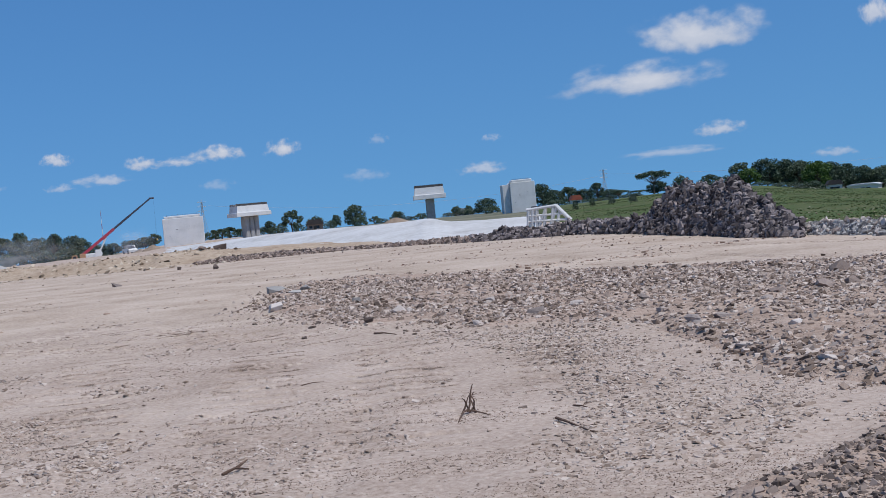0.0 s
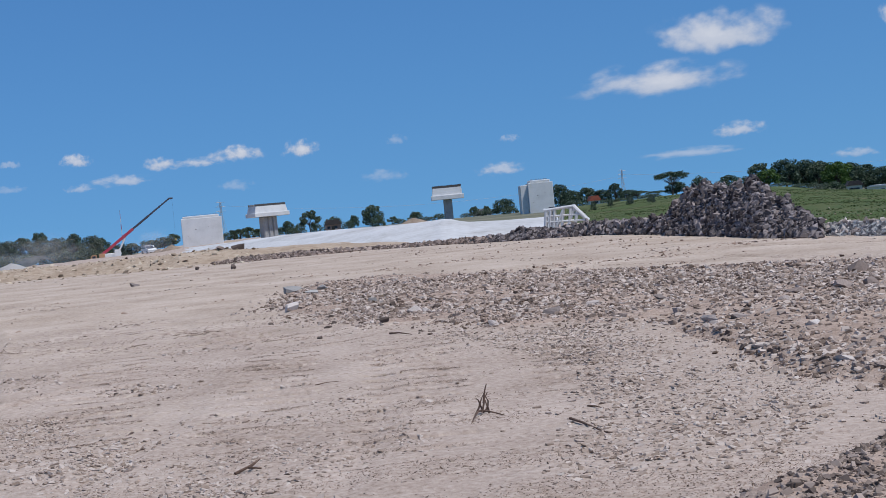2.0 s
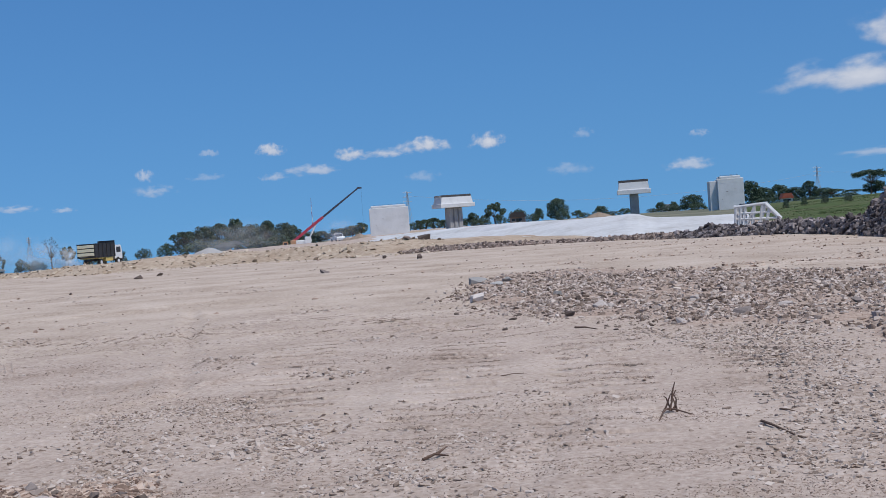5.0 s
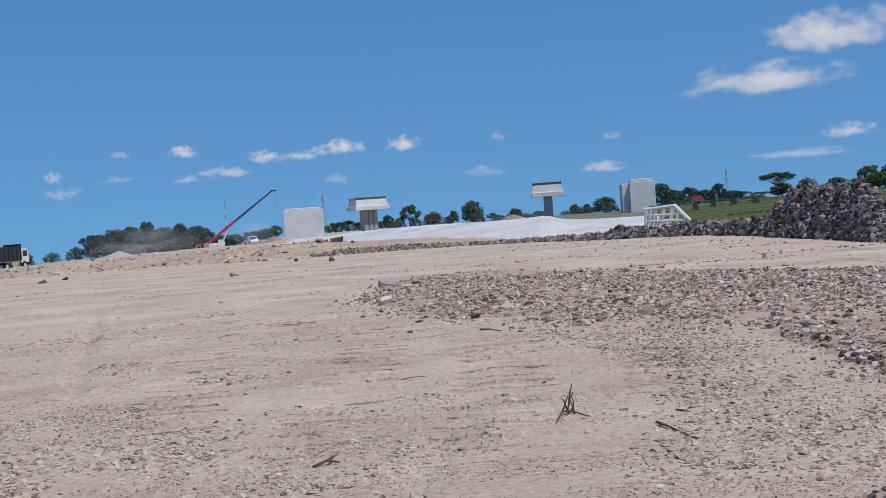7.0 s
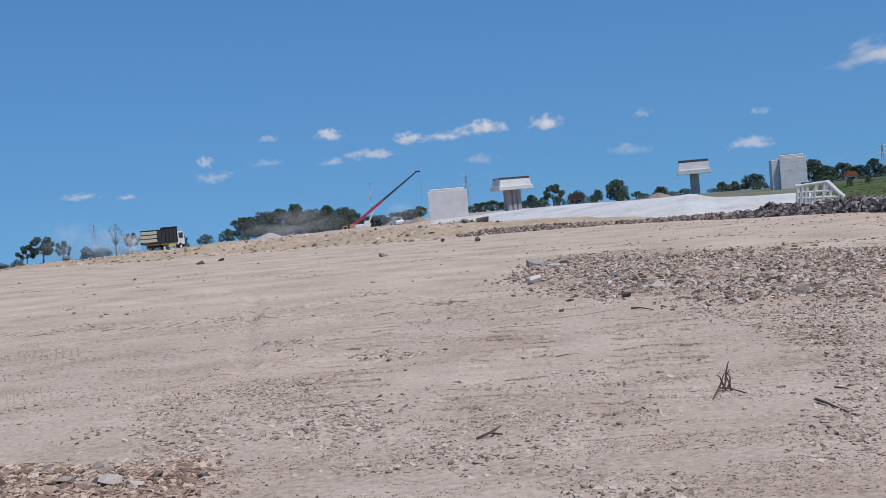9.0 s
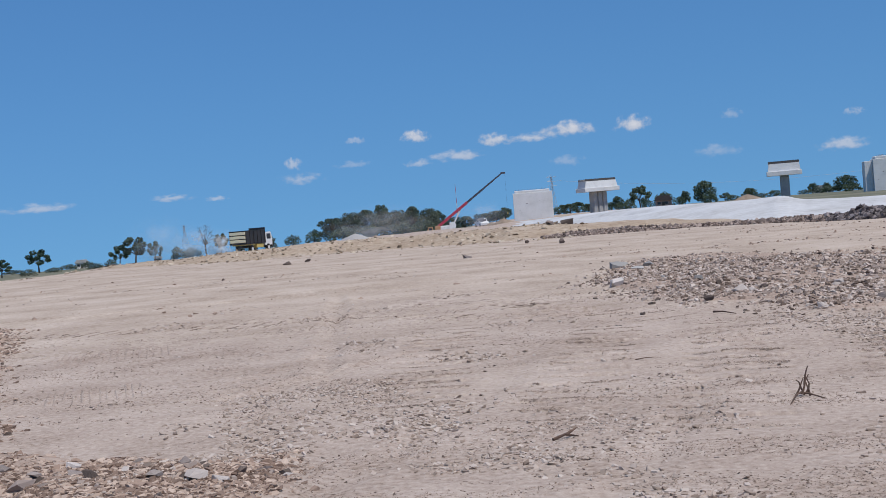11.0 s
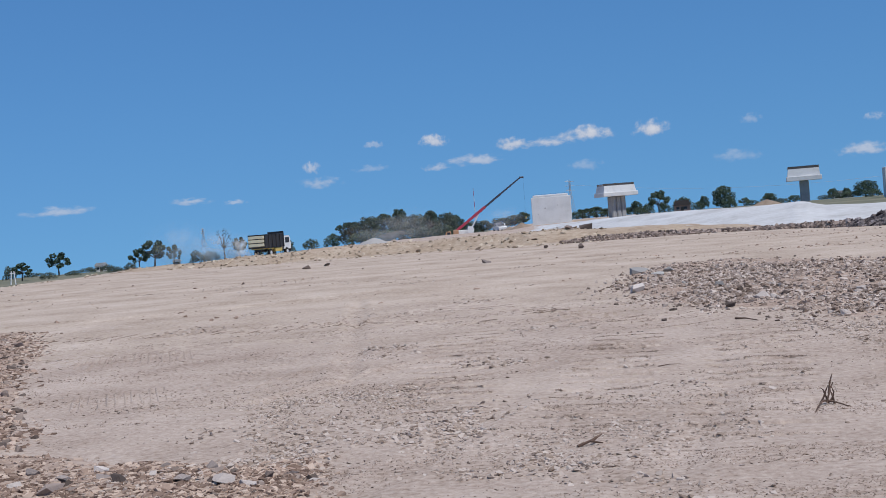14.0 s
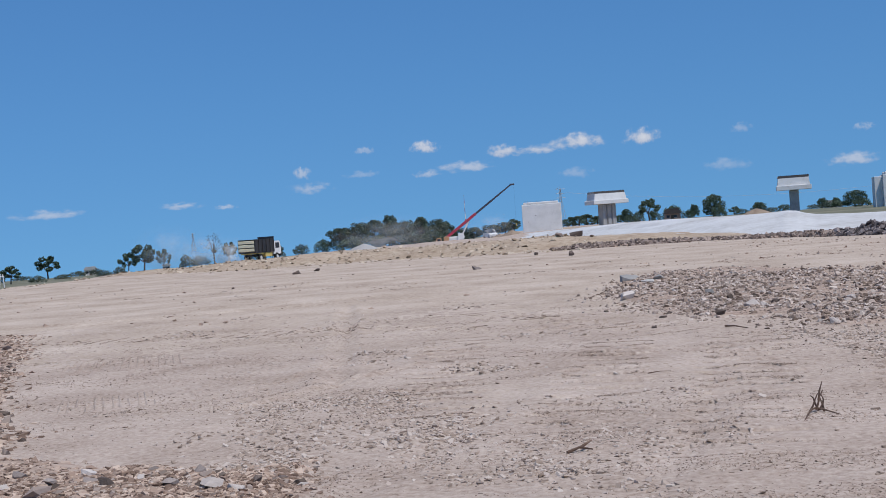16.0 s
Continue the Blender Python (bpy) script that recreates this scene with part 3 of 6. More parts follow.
def build_pile():
    """The heap: 300 of its nearest rocks are parts of their own, the rest is joined."""
    rs = np.random.RandomState(11)
    heap = thing("rock_pile", "tall heap of broken dark grey rock boulders on dirt", "rock pile", Matrix.Translation(polar(-20.6, 37)))
    inv = heap.matrix_world.inverted()
    pts, sizes = [], []
    for az in np.arange(-24.2, -17.4, 0.05):
        r0, h = ridge(az)
        deep = 1.1 + 1.5 * h
        rows = int(11 + h * 44)
        for k in range(rows):
            s = (k + rs.rand()) / rows * 1.55
            a = az + rs.normal(0, 0.06)
            z = h * (1 - abs(1 - s) ** 1.25) * rs.uniform(0.86, 1.03) + 0.07 * math.sin(az * 9) * min(s, 1)
            size = rs.choice([0.042, 0.057, 0.073, 0.092, 0.116], p=[0.24, 0.32, 0.26, 0.14, 0.04])
            pts.append(polar(a, r0 - 1.1 + deep * s * 0.9, z + 0.01))
            sizes.append(size)
    order = np.argsort([-s for s in sizes])
    near = set(order[:300].tolist())
    for i in near:
        ob = new("rock", LUMPS[rs.randint(len(LUMPS))])
        ob.parent = heap
        ob.matrix_basis = inv @ Matrix.LocRotScale(pts[i], Euler(rs.uniform(0, 6.28, 3)), Vector((1.1, 1.0, 0.85)) * sizes[i])
    rest = [i for i in range(len(pts)) if i not in near]
    fill = scatter("rock_fill", LUMPS, [pts[i] for i in rest], [sizes[i] for i in rest], ROCK_FILL, 12, tilt=0.9)
    fill.parent = heap
    fill.matrix_parent_inverse = inv
    tagged(fill, kind="stuff")
    # the body under the stones
    azs = np.arange(-24.4, -17.3, 0.1)
    verts, faces, m = [], [], 9
    for az in azs:
        r0, h = ridge(az)
        deep = 1.1 + 1.5 * h
        for k in range(m):
            s = k / (m - 1) * 2
            z = h * (1 - abs(1 - s) ** 1.25) - 0.20
            verts.append(inv @ polar(az, r0 - 1.04 + deep * s * 0.9, z))
    for i in range(len(azs) - 1):
        for k in range(m - 1):
            faces.append((i * m + k, i * m + k + 1, (i + 1) * m + k + 1, (i + 1) * m + k))
    core = solid("core", [tuple(v) for v in verts], [f[::-1] for f in faces], ROCK_FILL)
    core.parent = heap


for me in ROCKS + BLOCKS:
    me.materials.append(ROCK)
for me in SLABS:
    me.materials.append(STONE)
BLUE_SLABS = [m.copy() for m in SLABS[:3]]
for m in BLUE_SLABS:
    m.materials.clear()
    m.materials.append(BLUESTONE)
DARK_SLABS = [m.copy() for m in SLABS]
for m in DARK_SLABS:
    m.materials.clear()
    m.materials.append(DARKSTONE)
build_pile()


def build_row(name, a0, a1, label, material, big, seed, step=0.03, shapes=None):
    """A long low windrow of rock."""
    rs = np.random.RandomState(seed)
    row = thing(name, label, "rock row", Matrix.Translation(polar((a0 + a1) / 2, 48)))
    inv = row.matrix_world.inverted()
    pts, sizes = [], []
    for az in np.arange(a0, a1, step):
        r0, h = ridge(az)
        deep = 0.7 + 1.6 * h
        for k in range(int(4 + h * 26)):
            s = rs.rand()
            z = h * (1 - abs(1 - 1.6 * s) ** 1.4) * rs.uniform(0.7, 1.0) - 0.02
            pts.append(polar(az + rs.normal(0, 0.06), r0 + deep * s, max(z, 0.0)))
            sizes.append(big * rs.choice([0.07, 0.10, 0.14, 0.19, 0.26], p=[0.3, 0.3, 0.22, 0.13, 0.05]) * (0.55 + 0.9 * min(h, 0.5)))
    base = height(np.array([p.x for p in pts]), np.array([p.y for p in pts]))
    pts = [p + Vector((0, 0, float(q))) for p, q in zip(pts, base)]
    order = np.argsort([-s for s in sizes])
    near = set(order[:150].tolist())
    for i in near:
        ob = new("rock", (shapes or BLOCKS)[rs.randint(len(shapes or BLOCKS))])
        ob.parent = row
        ob.matrix_basis = inv @ Matrix.LocRotScale(pts[i] + Vector((0, 0, 0.3 * sizes[i])), Euler(rs.uniform(0, 6.28, 3)), Vector((1, 1, 1)) * sizes[i])
    rest = [i for i in range(len(pts)) if i not in near]
    fill = scatter("rock_fill", BLOCKS, [pts[i] for i in rest], [sizes[i] for i in rest], material, seed + 1, tilt=0.6)
    fill.parent = row
    fill.matrix_parent_inverse = inv
    tagged(fill, kind="stuff")


PALE_FILL = surface("pale_rock_fill", [(0.22, (0.16, 0.15, 0.145)), (0.45, (0.30, 0.285, 0.27)), (0.7, (0.46, 0.445, 0.425))],
                    scale=2.5, fine=25, rough=0.9, bump=0.5, depth=0.02, random_from="island", spec=0.2)
CLOD = surface("brown_clod", [(0.22, (0.101, 0.077, 0.064)), (0.45, (0.203, 0.158, 0.131)), (0.7, (0.366, 0.293, 0.248))],
               scale=4, fine=35, rough=0.95, bump=0.5, depth=0.01, random_from="island", spec=0.15)
# loose soil grains, and the dark lines that stand for shade in tracks
CRUMB = surface("soil_crumb_and_track_shade", [(0.22, (0.172, 0.123, 0.095)), (0.45, (0.290, 0.218, 0.172)), (0.7, (0.448, 0.348, 0.284))],
                scale=4, fine=35, rough=0.95, bump=0.4, depth=0.01, random_from="island", spec=0.15)
SOIL_STONE = surface("brown_broken_stone", [(0.20, (0.138, 0.092, 0.070)), (0.38, (0.265, 0.186, 0.143)), (0.58, (0.393, 0.289, 0.225)), (0.82, (0.541, 0.422, 0.340))],
                     scale=5, fine=50, rough=0.95, bump=0.4, depth=0.01, random_from="island", spec=0.08)
WHEEL_LINES = ((8.6, 23.9, 9.7, 18.2, 1500, 0.06), (6.2, 24.6, 8.6, 22.6, 900, 0.06), (5.2, 27.0, 8.8, 25.0, 800, 0.08), (9.5, 27.5, 12.5, 22.5, 1300, 0.08), (10.2, 29.5, 13.8, 24.5, 1200, 0.09), (7.4, 30.5, 11.5, 28.0, 900, 0.12),
               (-11.9, 21.3, -4.8, 26.4, 1100, 0.04), (-5.1, 21.0, -3.3, 13.0, 700, 0.06), (-10.5, 19.6, -4.9, 8.6, 700, 0.07), (-3.4, 9.6, -2.2, 12.5, 260, 0.03), (-9, 12, -4.5, 9.8, 380, 0.04), (-4.5, 31.0, 0.5, 35.0, 300, 0.1),
               (-6.8, 17.2, -3.4, 14.6, 240, 0.05), (-2.4, 44, 5.0, 46, 260, 0.15), (-9.0, 42, -2.5, 44, 260, 0.15))
BROWN_FILL = surface("brown_rock_fill", [(0.22, (0.112, 0.082, 0.068)), (0.45, (0.223, 0.168, 0.142)), (0.7, (0.406, 0.323, 0.273))],
                     scale=2.5, fine=25, rough=0.9, bump=0.5, depth=0.02, random_from="island", spec=0.2)
SANDY_FILL = surface("sandy_clod", [(0.22, (0.22, 0.165, 0.115)), (0.45, (0.38, 0.30, 0.21)), (0.7, (0.55, 0.46, 0.36))],
                     scale=2.5, fine=25, rough=0.95, bump=0.5, depth=0.02, random_from="island", spec=0.15)
build_row("rock_row", -17.9, -9.2, "low windrow of dark grey boulders below the white bank", ROCK_FILL, 0.58, 21, 0.024, ROCKS)
build_row("rubble_row", -9.4, 3.6, "thin line of brown rubble at the foot of the white bank", BROWN_FILL, 0.62, 31, 0.022, DARK_SLABS)
build_row("pale_rock_row", -30.5, -24.0, "low row of pale grey broken rock beside the heap", PALE_FILL, 0.45, 41, 0.022, SLABS)


# stones and gravel on the platform
def spread(corners, count, seed, trim=0.0, clumps=0.0):
    rs = np.random.RandomState(seed)
    c = np.array(corners)
    lo, hi = c.min(0) - 0.9, c.max(0) + 0.9
    x, y = rs.uniform(lo[0], hi[0], count * 6), rs.uniform(lo[1], hi[1], count * 6)
    keep = (inside(x, y, corners) + (0.5 if hi[1] > 25 else 0.22) * (fbm(x * 0.55, y * 0.55, 4) + 0.4 * fbm(x * 2.2, y * 2.2, 2)) + rs.normal(0, 0.16 if hi[1] > 25 else 0.05, len(x)) * (1 + y / 10) > trim) & (rs.rand(len(x)) < np.clip(0.55 - clumps + (0.9 + 3 * clumps) * fbm(x * (0.7 + clumps) + 9, y * (0.45 + clumps), 4), 0.12 * (1 - 1.6 * clumps), 1) * np.clip(1.45 - y / 21, 0.05, 1))
    x, y = x[keep][:count], y[keep][:count]
    return np.stack([x, y, height(x, y)], -1)


def sizes_for(n, seed, small, large, power=3.0):
    return small + (large - small) * np.random.RandomState(seed).rand(n) ** power


MIXED = FLAKES[::2] + BLOCKS[::2]
for label, corners, n, small, large, seed, material in (
        ("patch of broken pale stone spread over the dirt", PATCH_A, 60000, 0.010, 0.041, 51, GRAVEL),
        ("patch of dark rubble spread over the dirt", PATCH_B, 12000, 0.005, 0.021, 52, CLOD),
        ("strip of brown rubble along the platform", PATCH_C, 22000, 0.010, 0.036, 53, SOIL_STONE),
        ("strip of flat broken stone on the dirt", PATCH_D, 26000, 0.006, 0.026, 54, SOIL_STONE)):
    p = spread(corners, n, seed, 0.25 if seed == 51 else 0.1 if seed == 54 else 0.0)
    tagged(scatter("gravel_patch", MIXED if seed in (51, 52) else FLAKES, p, sizes_for(len(p), seed, small, large, 2.6) * (np.clip(p[:, 1] / 17, 0.6, 1.1) if seed == 51 else 1), material, seed, sink=0.30, tilt=0.42 if seed in (51, 52) else 0.26), label, "gravel", kind="stuff")
    # thicker clods along the thick of the patch
    p = spread(corners, n // (14 if seed == 53 else 60), seed + 400, 0.1 if seed == 54 else 0.0)
    tagged(scatter("gravel_patch", BLOCKS, p, sizes_for(len(p), seed, small * 1.5, large * 1.1, 2.4) * (np.clip(p[:, 1] / 17, 0.5, 1.1) if seed == 51 else 1), CLOD, seed + 400, sink=0.3, tilt=0.4), "loose brown clods among broken stone", "gravel", kind="stuff")

PATCH_F = [(1.6, 13.5), (3.6, 12.5), (3.4, 9), (3.2, 7.2), (2.2, 5.8), (1.2, 6.0), (2.2, 9.5)]
PATCH_G = [(-1.7, 9.0), (0.3, 9.6), (0.7, 7.2), (-0.8, 6.4), (-1.9, 7.4)]
PATCH_H = [(-3.4, 9.7), (-2.1, 10.2), (-1.9, 8.6), (-2.8, 8.4)]
NEAR_R = [(4.3, 14.2), (3.75, 11.3), (3.62, 9.5), (3.6, 8.2), (3.9, 7.3), (6.8, 10.6), (9.3, 16.0), (7.0, 17.0)]
EDGE_R = [(4.4, 13.4), (3.85, 12.6), (3.60, 11.3), (3.62, 10.6), (3.50, 9.7), (3.42, 9.0), (3.45, 8.5), (3.45, 8.0), (3.6, 7.4), (4.5, 7.4), (4.2, 8.8), (4.1, 10.0), (4.5, 11.6), (5.1, 13.2)]
for label, corners, n, seed, material, large in (("loose pale stone chips pressed into the dirt", PATCH_F, 9500, 55, PEBBLE, 0.020), ("loose pale stone chips pressed into the dirt", PATCH_G, 4200, 56, PEBBLE, 0.016),
                                ("loose pale stone chips pressed into the dirt", PATCH_H, 3200, 57, PEBBLE, 0.016), ("brown stones along the edge of the raised rubble", EDGE_R, 4500, 58, GRAVEL, 0.03),
                                ("broken stone over the raised rubble beside the dirt", NEAR_R, 9000, 59, GRAVEL, 0.038)):
    p = spread(corners, n, seed, clumps=0.12 if seed == 55 else 0.25 if seed < 58 else 0.0)
    tagged(scatter("stone_chips", FLAKES if seed < 58 else MIXED, p, sizes_for(len(p), seed, 0.004, large, 1.8), material, seed, sink=0.25, tilt=0.34), label, "gravel", kind="stuff")

rs = np.random.RandomState(61)
n = 420000
a = np.radians(rs.uniform(-31, 32, n))
r = 4.5 * (60 / 4.5) ** (rs.rand(n) ** 0.75)
px, py = -np.sin(a) * r, np.cos(a) * r
clump = fbm(px * 0.7 + 3, py * 0.6, 5) + 0.30 * fbm(px * 0.15, py * 0.15, 2)
keep = rs.rand(n) < np.clip(2.8 * (clump - 0.33), 0.004, 0.85) * np.clip(1.15 - r / 26, 0.14, 1)
px, py, r = px[keep], py[keep], r[keep]
pebbles = np.stack([px, py, height(px, py)], -1)
tagged(scatter("pebbles", FLAKES, pebbles, sizes_for(len(px), 62, 0.005, 0.022, 2.0) * (0.85 + r / 50), PEBBLE, 63, sink=0.22, tilt=0.3), "small pale pebbles strewn over compacted dirt", "pebbles", kind="stuff")

# dark crumbs along track ribs and wheel marks, standing in for their shade
rs = np.random.RandomState(65)
cx_, cy_ = [], []
for cx, cy, turn, wide, far, pitch in TREADS:
    c, s = math.cos(radians(turn)), math.sin(radians(turn))
    for k in np.arange(math.ceil(-far / pitch), far / pitch):
        n = int(800 * wide * rs.uniform(0.35, 1.0))
        u = rs.uniform(-wide / 2, wide / 2, n)
        keep = fbm(u * 1.7 + 31 * k, 0 * u + k * 7.7, 3) > -0.3
        u = u[keep]
        v = k * pitch + rs.normal(0, 0.010, len(u)) + 0.03 * fbm(u * 2.0 + k * 3, 0 * u + k, 2)
        cx_.append(cx + u * c - v * s)
        cy_.append(cy + u * s + v * c)
for x0, y0, x1, y1, n, wide in WHEEL_LINES:
    t = rs.rand(n)
    keep = fbm(t * 14 + x0, 0 * t + y0, 4) > -0.1
    t = t[keep]
    cx_.append(x0 + (x1 - x0) * t + rs.normal(0, wide, len(t)) + 0.15 * fbm(t * 6 + y0, 0 * t, 2))
    cy_.append(y0 + (y1 - y0) * t + rs.normal(0, wide, len(t)))
px, py = np.concatenate(cx_), np.concatenate(cy_)
tagged(scatter("soil_crumbs", GRAINS, np.stack([px, py, height(px, py)], -1), sizes_for(len(px), 66, 0.003, 0.0075, 2.0) * (0.75 + np.hypot(px, py) / 24), CRUMB, 67, sink=0.3, tilt=0.3),
       "dark crumbs standing in for shade in the track marks", "soil crumbs", kind="stuff")

# loose grains of soil all over the trodden ground
rs = np.random.RandomState(68)
n = 260000
a = np.radians(rs.uniform(-29, 29, n))
r = 4.6 * (20 / 4.6) ** rs.rand(n)
px, py = -np.sin(a) * r, np.cos(a) * r
streak = fbm(px * 0.9 + 11, py * 2.6, 4) + 0.4 * fbm(px * 0.2, py * 0.2, 2)
keep = rs.rand(n) < np.clip(1.4 * (streak - 0.02), 0.02, 0.7)
px, py, r = px[keep], py[keep], r[keep]
tagged(scatter("soil_grains", GRAINS, np.stack([px, py, height(px, py)], -1), sizes_for(len(px), 69, 0.0035, 0.010, 2.0) * (0.7 + r / 18), CRUMB, 70, sink=0.25, tilt=0.3),
       "fine crumbs of dry soil strewn over the dirt", "soil crumbs", kind="stuff")


# clods in long streaks over the far half of the platform
rs = np.random.RandomState(85)
n = 60000
a = np.radians(rs.uniform(-30, 30, n))
r = 19 * (58 / 19) ** rs.rand(n)
px, py = -np.sin(a) * r, np.cos(a) * r
streak = fbm(px * 0.16 + 4, py * 0.9 - px * 0.2, 4) + 0.35 * smooth(-2, 8, px)
keep = rs.rand(n) < np.clip(1.1 * (streak - 0.42), 0.004, 0.5)
px, py = px[keep], py[keep]
tagged(scatter("soil_clods", MIXED, np.stack([px, py, height(px, py)], -1), sizes_for(len(px), 86, 0.008, 0.045, 3.0), SOIL_STONE, 87, sink=0.3, tilt=0.4),
       "brown clods in long streaks on the dirt", "soil clods", kind="stuff")


# pressed bars of soil left by wide tyre treads
def tread_bars(x0, y0, x1, y1, count, length, turn, seed):
    rs = np.random.RandomState(seed)
    verts, faces = [], []
    for i in range(count):
        t = (i + rs.uniform(-0.15, 0.15)) / count
        cx, cy = x0 + (x1 - x0) * t, y0 + (y1 - y0) * t
        a = radians(turn + rs.normal(0, 0.4))
        ux, uy = -math.sin(a), math.cos(a)
        pieces = 3
        for k in range(pieces):
            if rs.rand() < 0.15:
                continue
            s0, s1 = (k / pieces - 0.5) * length, ((k + rs.uniform(0.8, 1.0)) / pieces - 0.5) * length
            w, h = rs.uniform(0.026, 0.038), rs.uniform(0.006, 0.011)
            at = len(verts)
            for s, low in ((s0 - 0.02, 1), (s0 + 0.04, 0), (s1 - 0.04, 0), (s1 + 0.02, 1)):
                px, py = cx + ux * s, cy + uy * s
                z = on_ground(px, py) + 0.004
                for off, up in ((-w, -0.02), (0, -0.018 if low else h), (w, -0.02)):
                    verts.append((px + uy * off, py - ux * off, z + up))
            faces += [(at + 3 * m + q, at + 3 * m + q + 1, at + 3 * m + q + 4, at + 3 * m + q + 3) for m in range(3) for q in range(2)]
    tagged(solid("tyre_marks", verts, faces, DIRT), "pressed bars of pale soil left by tyre treads", "tyre marks", kind="stuff")


tread_bars(-7.0, 13.9, -5.6, 14.4, 17, 1.5, 22, 91)
tread_bars(-5.3, 10.3, -4.45, 10.7, 12, 1.1, 24, 92)
tread_bars(-4.3, 10.8, -4.0, 13.4, 19, 0.42, 62, 93)
tread_bars(-3.7, 10.6, -3.2, 13.0, 15, 0.38, 104, 94)

rs = np.random.RandomState(71)
n = 1500
a = np.radians(rs.uniform(1.5, 22, n))
rb = np.interp(np.degrees(a), [-8, -3.2, 0.8, 5, 9, 13, 18, 22, 30], [58, 60, 60, 60, 64, 66, 68, 74, 85])
r = rb + rs.normal(0.5, 2.2, n)
px, py = -np.sin(a) * r, np.cos(a) * r
tagged(scatter("berm_stones", CHIPS, np.stack([px, py, height(px, py)], -1), sizes_for(n, 72, 0.03, 0.17, 4.0), SANDY_FILL, 73), "brown stones strewn along the sandy berm", "stones", kind="stuff")


rs = np.random.RandomState(76)
n = 800
az = rs.uniform(13, 33, n)
r = np.interp(az, [11, 14, 18, 22, 26, 29, 40], [138, 120, 97, 84, 70, 64, 58]) + rs.normal(0.5, 1.2, n)
px, py = -np.sin(np.radians(az)) * r, np.cos(np.radians(az)) * r
tagged(scatter("edge_rubble", CHIPS, np.stack([px, py, height(px, py)], -1), sizes_for(n, 77, 0.04, 0.22, 3.0) * np.clip(0.4 + fbm(az * 1.5, az * 0 + 2, 3), 0.15, 1.2), SANDY_FILL, 78),
       "low line of clods and rubble along the platform edge", "rubble", kind="stuff")


def stone(x, y, size, seed, tone="p", flat=1.0, label="angular pale stone lying on the dirt"):
    rnd = random.Random(seed)
    shapes = {"p": SLABS, "d": DARK_SLABS, "b": BLUE_SLABS}[tone]
    size *= 1.1
    ob = new("stone", shapes[seed % len(shapes)])
    ob.matrix_world = Matrix.LocRotScale((x, y, on_ground(x, y) + 0.18 * size * flat), Euler((rnd.uniform(-0.25, 0.25), rnd.uniform(-0.25, 0.25), rnd.uniform(0, 6.28))), Vector((size, size * 0.8, size * flat)))
    return tagged(ob, label, "stone", "loose stones")


for i, (x, y, size, tone) in enumerate((
    (2.95, 14.29, 0.122, "p"), (2.15, 13.73, 0.084, "p"), (3.46, 13.01, 0.05, "d"), (3.94, 11.52, 0.096, "p"), (3.76, 10.74, 0.053, "d"),
    (3.72, 8.18, 0.083, "p"), (3.57, 9.76, 0.039, "d"), (3.54, 9.05, 0.036, "d"), (7.07, 14.86, 0.155, "d"), (6.08, 13.16, 0.125, "d"),
    (6.47, 13.28, 0.115, "d"), (4.26, 11.6, 0.08, "p"), (4.03, 12.83, 0.075, "p"), (-0.14, 20.15, 0.159, "p"), (-0.08, 25.87, 0.264, "b"),
    (0.53, 25.17, 0.21, "b"), (0.24, 24.4, 0.147, "b"), (1.06, 15.69, 0.058, "d"), (1.54, 16.64, 0.116, "p"),
    (1.89, 17.15, 0.085, "d"), (1.71, 16.61, 0.101, "p"), (0.43, 16.78, 0.047, "d"), (0.19, 14.82, 0.034, "d"), (-2.34, 48.15, 0.157, "d"),
    (0.78, 17.26, 0.072, "p"), (2.26, 15.84, 0.082, "p"), (2.83, 16.69, 0.079, "p"), (3.66, 15.07, 0.079, "p"), (4.33, 14.37, 0.091, "p"),
    (4.92, 12.08, 0.079, "p"), (4.35, 10.13, 0.072, "p"), (5.48, 13.07, 0.079, "d"), (1.18, 19.82, 0.101, "b"), (0.69, 20.76, 0.087, "b"),
    (3.65, 12.24, 0.047, "p"), (-3.24, 6.53, 0.061, "p"), (-3.09, 6.4, 0.049, "d"), (-3.4, 6.81, 0.046, "p"), (-2.66, 6.31, 0.054, "p"),
    (-2.38, 6.17, 0.08, "p"), (-2.23, 6.13, 0.055, "p"), (-3.41, 6.21, 0.066, "d"), (-2.64, 6.68, 0.05, "p"), (-4.65, 7.87, 0.042, "d"),
    (-2.98, 6.58, 0.044, "p"), (-2.1, 6.5, 0.038, "p"), (-2.19, 6.38, 0.034, "d"), (-3.9, 6.9, 0.044, "p"), (-3.51, 6.57, 0.048, "p"),
    (-2.95, 6.77, 0.041, "p"), (-3.83, 6.55, 0.053, "p"), (-1.93, 6.38, 0.034, "p"), (-7.79, 13.77, 0.066, "d"), (-6.32, 10.99, 0.059, "d"),
    (-9.49, 17.17, 0.082, "d"), (-13.42, 47.68, 0.184, "d"), (-13.21, 50.24, 0.121, "d"), (-2.59, 62.22, 0.318, "d"), (-3.41, 61.31, 0.228, "d"),
    (-18.94, 89.62, 0.298, "d"), (-12.17, 35.92, 0.07, "d"), (-10.75, 35.69, 0.069, "d"), (-16.17, 78.2, 0.222, "d"), (-4.01, 52.11, 0.121, "d"),)):
    stone(x, y, size, i, tone, {"d": 1.1, "p": 0.85, "b": 0.6}[tone],
          {"p": "angular pale stone lying on the dirt", "d": "small dark brown stone lying on the dirt", "b": "flat grey-blue slab of stone on the rubble"}[tone])
stone(-5.05, 39.97, 0.22, 5, "p", 1.15, "pointed grey-brown stone standing on bare dirt")


